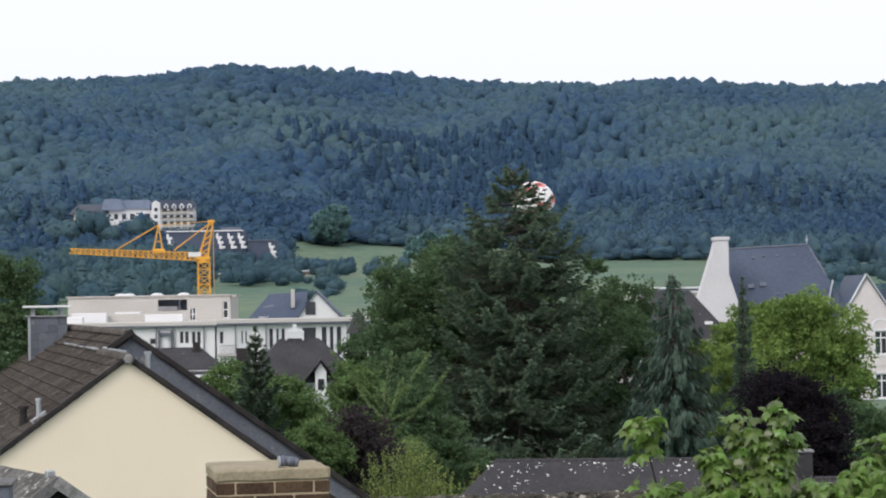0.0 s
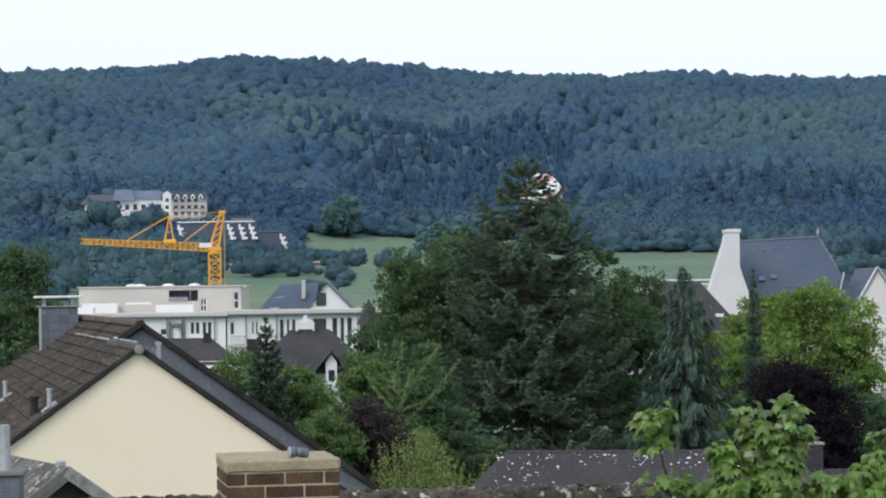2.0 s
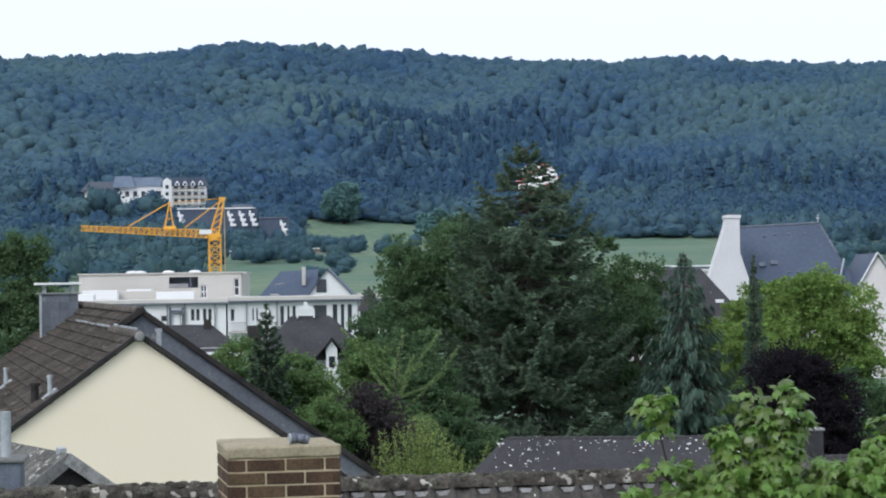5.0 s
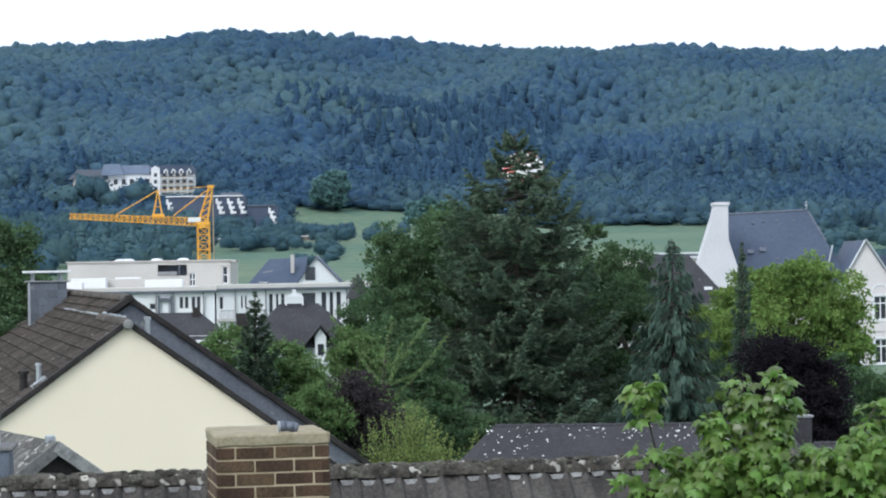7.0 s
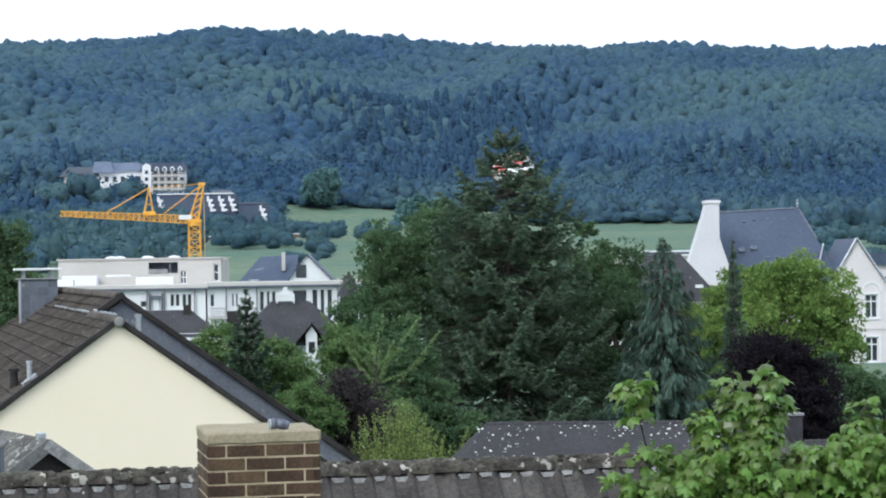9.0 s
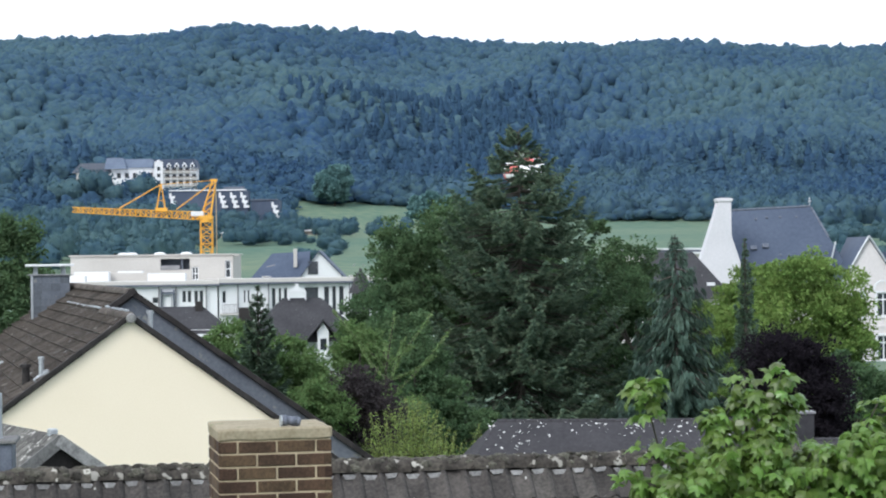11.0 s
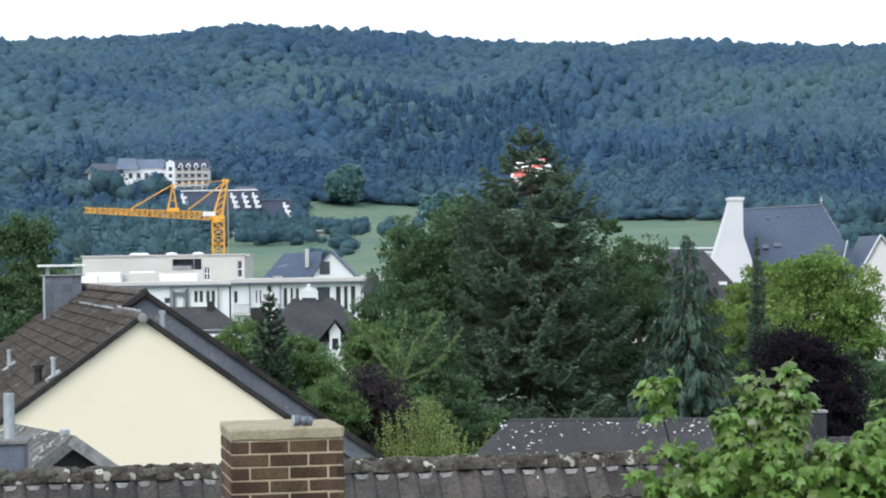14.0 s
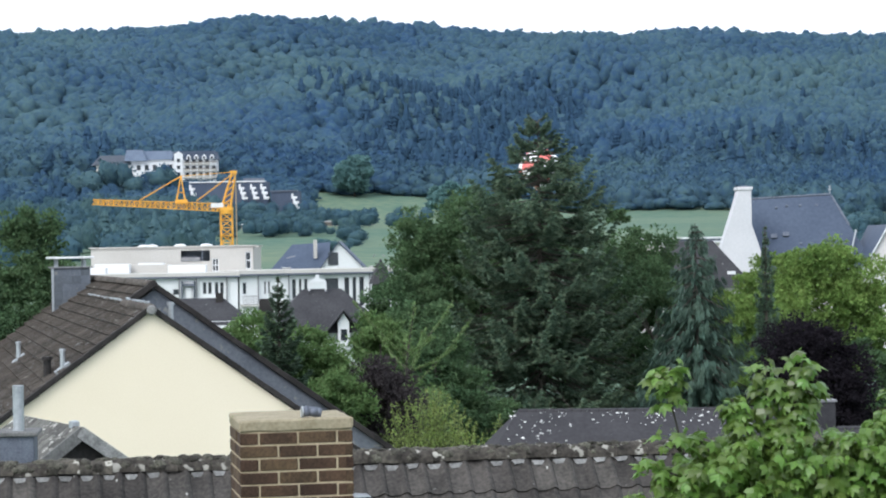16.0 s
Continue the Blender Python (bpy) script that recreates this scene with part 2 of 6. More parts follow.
# ---- mesh helpers ----
class Shape:
    """Vertices and faces gathered before they become one mesh."""

    def __init__(self):
        self.v, self.f = [], []

    def poly(self, points):
        k = len(self.v)
        self.v += [tuple(p) for p in points]
        self.f.append(tuple(range(k, k + len(points))))
        return self

    def box(self, x0, x1, y0, y1, z0, z1, m=None, cut=0.0):
        if cut:
            bm = bmesh.new()
            bmesh.ops.create_cube(bm, size=1)
            for v in bm.verts:
                v.co = ((x0 + x1) / 2 + v.co.x * (x1 - x0), (y0 + y1) / 2 + v.co.y * (y1 - y0), (z0 + z1) / 2 + v.co.z * (z1 - z0))
            bmesh.ops.bevel(bm, geom=bm.edges[:], offset=cut, segments=1, affect="EDGES")
            bm.verts.index_update()
            k = len(self.v)
            self.v += [tuple(m @ v.co if m else v.co) for v in bm.verts]
            self.f += [tuple(k + v.index for v in f.verts) for f in bm.faces]
            bm.free()
            return self
        c = [Vector(p) for p in ((x0, y0, z0), (x1, y0, z0), (x1, y1, z0), (x0, y1, z0), (x0, y0, z1), (x1, y0, z1), (x1, y1, z1), (x0, y1, z1))]
        k = len(self.v)
        self.v += [tuple(m @ p if m else p) for p in c]
        self.f += [tuple(k + i for i in q) for q in ((3, 2, 1, 0), (4, 5, 6, 7), (0, 1, 5, 4), (1, 2, 6, 5), (2, 3, 7, 6), (3, 0, 4, 7))]
        return self

    def prism(self, profile, y0, y1):
        """A profile of (x, z), counter-clockwise as seen from -y, drawn from y0 to y1."""
        k, n = len(self.v), len(profile)
        self.v += [(x, y0, z) for x, z in profile] + [(x, y1, z) for x, z in profile]
        self.f.append(tuple(range(k, k + n)))
        self.f.append(tuple(range(k + 2 * n - 1, k + n - 1, -1)))
        self.f += [(k + i, k + n + i, k + n + (i + 1) % n, k + (i + 1) % n) for i in range(n)]
        return self

    def tube(self, p0, p1, r0, r1=None, n=8):
        p0, p1 = Vector(p0), Vector(p1)
        r1 = r0 if r1 is None else r1
        q = (p1 - p0).to_track_quat("Z", "Y")
        k = len(self.v)
        for p, r in ((p0, r0), (p1, r1)):
            self.v += [tuple(p + q @ Vector((math.cos(t) * r, math.sin(t) * r, 0))) for t in (2 * math.pi * i / n for i in range(n))]
        self.f += [(k + i, k + (i + 1) % n, k + n + (i + 1) % n, k + n + i) for i in range(n)]
        self.f += [tuple(range(k + n - 1, k - 1, -1)), tuple(range(k + n, k + 2 * n))]
        return self

    def lathe(self, rings, n=16, at=(0, 0, 0)):
        k = len(self.v)
        for r, z in rings:
            self.v += [(at[0] + math.cos(2 * math.pi * i / n) * r, at[1] + math.sin(2 * math.pi * i / n) * r, at[2] + z) for i in range(n)]
        for j in range(len(rings) - 1):
            self.f += [(k + j * n + i, k + j * n + (i + 1) % n, k + (j + 1) * n + (i + 1) % n, k + (j + 1) * n + i) for i in range(n)]
        self.f += [tuple(range(k + n - 1, k - 1, -1)), tuple(range(k + (len(rings) - 1) * n, k + len(rings) * n))]
        return self


def mesh_of(name, shape, mat, smooth=False):
    me = bpy.data.meshes.new(name)
    me.from_pydata(shape.v, [], shape.f)
    me.materials.append(mat)
    if smooth:
        me.shade_smooth()
    return me


def quick_mesh(name, verts, faces, mat, smooth=False):
    """A mesh from number arrays; all faces have the same count of corners."""
    me = bpy.data.meshes.new(name)
    nf, k = faces.shape
    me.vertices.add(len(verts))
    me.vertices.foreach_set("co", verts.astype(np.float32).ravel())
    me.loops.add(nf * k)
    me.loops.foreach_set("vertex_index", faces.astype(np.int32).ravel())
    me.polygons.add(nf)
    me.polygons.foreach_set("loop_start", np.arange(0, nf * k, k, dtype=np.int32))
    me.update(calc_edges=True)
    me.validate()
    me.materials.append(mat)
    if smooth:
        me.shade_smooth()
    return me


def part(name, shape, mat, parent, label="", smooth=False, kind=""):
    ob = new(name, shape if isinstance(shape, bpy.types.Mesh) else mesh_of(name, shape, mat, smooth))
    ob.parent = parent
    return tagged(ob, label, kind=kind)


def thing(name, label, category, at=(0, 0, 0), turn=0.0, group="", kind=""):
    ob = new(name)
    ob.matrix_world = pose(*at, 0, 0, turn)
    return tagged(ob, label, category, group, kind)


def single(name, shape, mat, label="", category="", kind="", group="", smooth=False):
    ob = new(name, shape if isinstance(shape, bpy.types.Mesh) else mesh_of(name, shape, mat, smooth))
    return tagged(ob, label, category, group, kind)


rng = np.random.default_rng(7)


# ---- the ground: valley floor, meadows and the wooded hill ----
def curve(x, xs, ys):
    """A smooth line through the given heights."""
    x = np.asarray(x, float)
    return (np.interp(x - 30, xs, ys) + np.interp(x, xs, ys) + np.interp(x + 30, xs, ys)) / 3


def ground_height(x, y):
    x, y = np.asarray(x, float), np.asarray(y, float)
    side = x / np.maximum(y, 200.0)
    base = curve(y, [-600, 320, 450, 600, 900, 1000, 1400, 2000, 2300, 4900], [0, 0, 7, 14, 23, 36, 100, 182, 184, 150])
    base = base + np.where(y > 1700, 1, np.clip((y - 900) / 800, 0, 1)) * (np.interp(side, [-0.2, -0.135, -0.06, 0.02, 0.08, 0.15, 0.2], [14, 18, 21, 6, 2.5, 5, 0]))
    spur = 14 * np.exp(-((x - 165) / 120) ** 2 - ((y - 1380) / 190) ** 2)
    gully = -12 * np.exp(-((x - 10) / 70) ** 2 - ((y - 1450) / 260) ** 2)
    roll = np.sin(x * 0.011 + y * 0.004) * np.clip((y - 500) / 600, 0, 1) * 3
    up = np.clip((y - 1000) / 250, 0, 1) * np.clip((1950 - y) / 250, 0, 1)
    folds = up * (11 * np.sin(x * 0.021 - y * 0.009 + 1.0) + 7 * np.sin(x * 0.013 + y * 0.017))
    return base + spur + gully + roll + folds


gx = np.unique(np.concatenate([np.linspace(-4500, -700, 24), np.linspace(-700, 700, 110), np.linspace(700, 4500, 24)]))
gy = np.unique(np.concatenate([np.linspace(-600, 300, 20), np.linspace(300, 2300, 150), np.linspace(2300, 4900, 20)]))
X, Y = np.meshgrid(gx, gy)
verts = np.stack([X.ravel(), Y.ravel(), ground_height(X, Y).ravel()], 1)
i = np.arange(len(gx) - 1)[None, :] + (np.arange(len(gy) - 1) * len(gx))[:, None]
faces = np.stack([i, i + 1, i + 1 + len(gx), i + len(gx)], -1).reshape(-1, 4)
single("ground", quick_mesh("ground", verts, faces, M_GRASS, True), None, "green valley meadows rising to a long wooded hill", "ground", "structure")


# ---- far woods ----
def crown_mould(seed, segs=12, rings=7, clumps=34):
    """A lumpy crown of unit height and about unit width: a billowing body, and leaf clumps standing off it."""
    r = np.random.default_rng(seed)
    lumps = r.normal(size=(13, 3))
    lumps[:, 2] = np.abs(lumps[:, 2]) * 0.9
    lumps /= np.linalg.norm(lumps, axis=1)[:, None]
    reach = r.uniform(0.6, 1.2, 13)

    def radius(d):
        return 0.32 + 0.25 * np.max(np.maximum(lumps @ d, 0) ** 7 * reach)

    vs, fs = [], []
    for j in range(rings):
        t = j / (rings - 1) * math.pi * 0.66
        for k in range(segs):
            p = 2 * math.pi * (k + 0.5 * (j % 2)) / segs
            d = np.array([math.sin(t) * math.cos(p), math.sin(t) * math.sin(p), math.cos(t)])
            q = (radius(d) + r.uniform(-0.025, 0.025)) * (0.93 if clumps > 100 else 1)
            vs.append([*(d[:2] * q), 0.5 + d[2] * q * 0.92])
    fs += [[j * segs + k, (j + 1) * segs + k, (j + 1) * segs + (k + 1) % segs, j * segs + (k + 1) % segs] for j in range(rings - 1) for k in range(segs)]
    for k in range(clumps):
        d = r.normal(size=3)
        d /= np.linalg.norm(d)
        d[2] = d[2] if d[2] > -0.35 else -d[2]
        c = np.array([d[0], d[1], d[2] * 0.92]) * (radius(d) + r.uniform(-0.01, 0.05 if clumps > 100 else 0.025)) + np.array([0, 0, 0.5])
        n = d + r.normal(size=3) * (0.75 if clumps > 100 else 0.28)
        n /= np.linalg.norm(n)
        u = np.cross(n, r.normal(size=3))
        u /= np.linalg.norm(u)
        w = np.cross(n, u)
        q = r.uniform(0.04, 0.085) * (0.72 if clumps > 100 else 0.8)
        b = len(vs)
        vs += [c + u * q, c + w * q * 0.8 - n * 0.02, c - u * q * 1.1, c - w * q * 0.9 - n * 0.02]
        fs.append([b, b + 1, b + 2, b + 3])
    return np.array(vs), np.array(fs)


def fir_mould(seed, tiers=10, segs=10):
    """A narrow fir of unit height with ragged skirts."""
    r = np.random.default_rng(seed)
    vs, fs = [], []
    for j in range(tiers):
        top, low = 1 - j / tiers * 0.86, 1 - (j + 1.45) / tiers * 0.86
        rad = (0.04 + 0.19 * ((j + 1) / tiers) ** 0.8) * r.uniform(0.85, 1.12)
        b = len(vs)
        for ring, (z, q) in enumerate(((top, 0.012 + rad * 0.25), (low, rad))):
            for k in range(segs):
                p = 2 * math.pi * k / segs + j
                w = q * (1 + (0.16 if (k % 2) else -0.14) * ring + r.uniform(-0.14, 0.14))
                vs.append([math.cos(p) * w, math.sin(p) * w, z + r.uniform(-0.035, 0.035) * ring])
        fs += [[b + k, b + segs + k, b + segs + (k + 1) % segs, b + (k + 1) % segs] for k in range(segs)]
    return np.array(vs), np.array(fs)


def wood(name, label, places, heights, widths, moulds, mat):
    allv, allf, k = [], [], 0
    for (x, y, z), h, w in zip(places, heights, widths):
        kinds = NEAR_CROWNS if moulds is CROWNS and y < 1080 else moulds
        v, f = kinds[rng.integers(len(kinds))]
        a = rng.uniform(0, 6.283)
        c, s = math.cos(a), math.sin(a)
        e, g = rng.uniform(0.78, 1.25), rng.normal(0, 0.08)
        vx, vy = v[:, 0] * e + v[:, 2] * g, v[:, 1] / e
        p = np.stack([(vx * c - vy * s) * w + x, (vx * s + vy * c) * w + y, v[:, 2] * h + z], 1)
        allv.append(p)
        allf.append(f + k)
        k += len(v)
    return single(name, quick_mesh(name, np.concatenate(allv), np.concatenate(allf), mat, True), None, label, "forest", "stuff")


CROWNS = [crown_mould(s, 11, 6, 8) for s in range(14)]
NEAR_CROWNS = [crown_mould(s, 9, 5, 104) for s in range(40, 46)]
FIRS = [fir_mould(s) for s in range(6)]


def is_meadow(x, y):
    s = x / y
    right = 0.045 < s and y < 930 - 120 * max(0.0, s - 0.12) * 10
    middle = -0.06 < s <= 0.045 and y < 985
    left = -0.105 < s <= -0.06 and y < 880
    return right or middle or left


leafy, pointed, edge = [], [], []
y = 880.0
while y < 2045:
    step = 7.9 + (y - 900) * 0.0042
    half = y * 0.22
    for x in np.arange(-half, half, step):
        px, py = x + rng.uniform(-0.45, 0.45) * step, y + rng.uniform(-0.45, 0.45) * step
        if is_meadow(px, py):
            continue
        s = px / py
        if -168 < px < -94 and 975 < py < 1022 or -108 < px < -50 and py < 915:
            continue
        n = noise.noise((px * 0.009, py * 0.006, 3.0))
        firry = py < 1560 and n + 0.85 * math.exp(-((s + 0.015) / 0.05) ** 2 - ((py - 1230) / 200) ** 2) + 0.10 * (py < 1150) - 0.1 + rng.uniform(-0.28, 0.28) > 0.45
        (pointed if firry else leafy).append((px, py))
        if firry and rng.random() < 0.3:
            leafy.append((px + rng.uniform(-4, 4), py + rng.uniform(-4, 4)))
        if is_meadow(px, py - 22) and rng.random() < 0.9:
            for extra in range(2):
                edge.append((px + rng.uniform(-9, 9), py - rng.uniform(4, 16)))
    y += step * 0.93
for name, label, spots, mould, mat in (("hill_woods", "dense broadleaf woods covering the long hillside, tinted blue for haze", leafy, CROWNS, M_WOODS), ("hill_firs", "dark stand of pointed firs on the hillside", pointed, FIRS, M_FIRS)):
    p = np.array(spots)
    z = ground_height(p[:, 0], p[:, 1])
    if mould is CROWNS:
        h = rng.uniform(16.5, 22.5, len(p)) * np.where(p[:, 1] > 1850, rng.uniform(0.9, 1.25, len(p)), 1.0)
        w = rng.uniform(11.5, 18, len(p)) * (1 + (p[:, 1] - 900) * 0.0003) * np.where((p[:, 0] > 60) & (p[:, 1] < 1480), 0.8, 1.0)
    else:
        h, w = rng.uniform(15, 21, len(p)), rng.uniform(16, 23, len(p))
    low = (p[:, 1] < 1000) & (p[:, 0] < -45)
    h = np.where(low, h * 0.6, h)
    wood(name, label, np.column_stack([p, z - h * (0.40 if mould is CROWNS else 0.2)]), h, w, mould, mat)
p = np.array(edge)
wood("edge_bushes", "low bushes along the edge of the woods, tinted blue for haze", np.column_stack([p, ground_height(p[:, 0], p[:, 1]) - 1.8]), rng.uniform(4, 9.5, len(p)), rng.uniform(5, 12, len(p)), CROWNS, M_WOODS)


# ---- foliage of single trees ----
def leaf_mesh(name, at, way, length, width, mat, face=None):
    """One small folded leaf or spray for each place: base, two sides and tip."""
    n = len(at)
    way = way / np.maximum(np.linalg.norm(way, axis=1), 1e-6)[:, None]
    other = rng.normal(size=(n, 3)) if face is None else face + rng.normal(size=(n, 3)) * 0.45
    side = np.cross(way, other)
    side /= np.maximum(np.linalg.norm(side, axis=1), 1e-6)[:, None]
    up = np.cross(side, way)
    length, width = np.broadcast_to(length, n)[:, None], np.broadcast_to(width, n)[:, None]
    base = at - way * length * 0.5
    mid = at + up * width * 0.18
    v = np.stack([base, mid + side * width * 0.5, at + way * length * 0.5, mid - side * width * 0.5], 1).reshape(-1, 3)
    f = np.arange(n * 4).reshape(-1, 4)
    return quick_mesh(name, v, f, mat)


def blob_crown(centre, size, lobes, per_lobe, lobe_size, seed, low=-0.6):
    """Places and outward ways of leaves: lobes over an uneven crown, small leaf clumps over each lobe, leaves in each clump."""
    r = np.random.default_rng(seed)
    at, way = [], []
    for k in range(lobes):
        d = r.normal(size=3)
        d /= np.linalg.norm(d)
        if d[2] < low:
            d[2] = -d[2]
        c = np.array(centre) + d * np.array(size) * r.uniform(0.55, 1.04)
        q = lobe_size * r.uniform(0.6, 1.3)
        clumps = 15
        e = r.normal(size=(clumps, 3))
        e /= np.linalg.norm(e, axis=1)[:, None]
        e[:, 2] = np.where(e[:, 2] < -0.3, -e[:, 2], e[:, 2])
        mid = c + e * q * r.uniform(0.45, 1.15, (clumps, 1)) * np.array([1.0, 1.0, 0.95])
        pick = r.integers(clumps, size=per_lobe)
        f = r.normal(size=(per_lobe, 3))
        f /= np.linalg.norm(f, axis=1)[:, None]
        at.append(mid[pick] + f * q * 0.36 * r.uniform(0.2, 1.15, (per_lobe, 1)) * np.array([1.15, 1.15, 0.7]))
        way.append(f * 0.7 + e[pick] * 0.6 + r.normal(size=(per_lobe, 3)) * 0.45 + np.array([0, 0, -0.2]))
    return np.concatenate(at), np.concatenate(way)


def broadleaf(name, label, base, height, size, mat, lobes=60, per_lobe=450, lobe_size=1.2, leaf=0.30, seed=1, low=-0.95):
    """A tree with a tapered trunk, limbs and a crown of many leaves. size: half widths of the crown."""
    t = thing(name, label, "tree", base)
    cz = height - size[2]
    s = Shape().tube((0, 0, -0.3), (0.1, 0, cz * 0.7), 0.035 * height * 0.6, 0.02 * height * 0.6, 10)
    s.tube((0.1, 0, cz * 0.7), (0.2, 0.1, cz + size[2] * 0.4), 0.02 * height * 0.6, 0.05, 8)
    r = np.random.default_rng(seed + 99)
    for k in range(9):
        a = k * 2.4
        z0 = cz * r.uniform(0.55, 1.0)
        s.tube((0.1, 0, z0), (math.cos(a) * size[0] * 0.75, math.sin(a) * size[1] * 0.75, z0 + size[2] * r.uniform(0.2, 0.8)), 0.09, 0.03, 6)
    part("trunk", s, M_BARK, t)
    at, way = blob_crown((0, 0, cz), size, lobes, per_lobe, lobe_size, seed, low)
    n = len(at)
    q = np.random.default_rng(seed + 5)
    part("crown", leaf_mesh("crown", at, way, q.uniform(0.65, 1.25, n) * leaf * 0.92, q.uniform(0.5, 0.9, n) * leaf * 0.92, mat), mat, t)
    return t


def conifer(name, label, base, height, reach, mat, whorls=44, limbs=11, sprays=26, spray=0.42, droop=0.35, lift=0.25, hang=0.0, power=0.85, seed=3, bare=0.05, airy=1.0, slim=0.5, fan=0.16):
    """A spruce: a straight tapered trunk, whorls of drooping limbs with turned-up ends, and needle sprays along them."""
    t = thing(name, label, "tree", base)
    r = np.random.default_rng(seed)
    trunk = Shape().tube((0, 0, -0.3), (0, 0, height * 0.6), height * 0.018, height * 0.009, 10).tube((0, 0, height * 0.6), (0, 0, height * 0.985), height * 0.009, 0.02, 8)
    wood_s = Shape()
    at, way, size = [], [], []
    for w in range(whorls):
        f = bare + (1 - bare) * (w + r.uniform(-0.3, 0.3)) / whorls
        z = height * min(f, 0.995)
        rad = reach * max(0.03, (1 - f)) ** power
        turn = r.uniform(0, 6.28)
        nl = max(4, int(limbs * (0.45 + 0.55 * (1 - f))))
        for k in range(nl):
            a = turn + 6.283 * k / nl + r.uniform(-0.25, 0.25)
            ln = rad * r.uniform(0.62, 1.12)
            c, s = math.cos(a), math.sin(a)
            rise = lambda u: ln * (-droop * math.sin(u * 2.2) + lift * u ** 3) + (1 - min(1, rad / 1.5)) * ln * u * 0.9
            wood_s.tube((0, 0, z), (c * ln * 0.75, s * ln * 0.75, z + rise(0.75)), 0.05, 0.015, 4)
            m = max(5, int(sprays * ln / reach * 1.6) + 3)
            if f > 0.74:
                m = max(4, int(m * airy))
            u = r.uniform(0.12, 1.0, m) ** 0.75
            off = r.normal(size=m) * fan * ln * (1.15 - u)
            zz = np.array([rise(q) for q in u])
            p = np.stack([c * ln * u - s * off, s * ln * u + c * off, z + zz + r.normal(size=m) * 0.06 - np.abs(off) * 0.25 - hang * r.uniform(0, 0.6, m)], 1)
            at.append(p)
            d = np.stack([np.full(m, c) - s * off * 2.2 / max(ln, 0.3), np.full(m, s) + c * off * 2.2 / max(ln, 0.3), r.normal(size=m) * 0.25 + 0.25 * u - 0.2 - hang * 2.5], 1)
            way.append(d)
            size.append(np.full(m, spray) * r.uniform(0.65, 1.3, m) * (0.55 + 0.45 * min(1, ln / 1.5)))
    at, way, size = np.concatenate(at), np.concatenate(way), np.concatenate(size)
    part("trunk", trunk, M_BARK, t)
    part("limb_wood", wood_s, M_BARK, t, kind="stuff")
    face = np.tile([0.0, 0.0, 1.0], (len(at), 1)) if not hang else np.stack([at[:, 0], at[:, 1], np.zeros(len(at))], 1)
    part("needles", leaf_mesh("needles", at, way, size, size * slim, mat, face), mat, t)
    return t


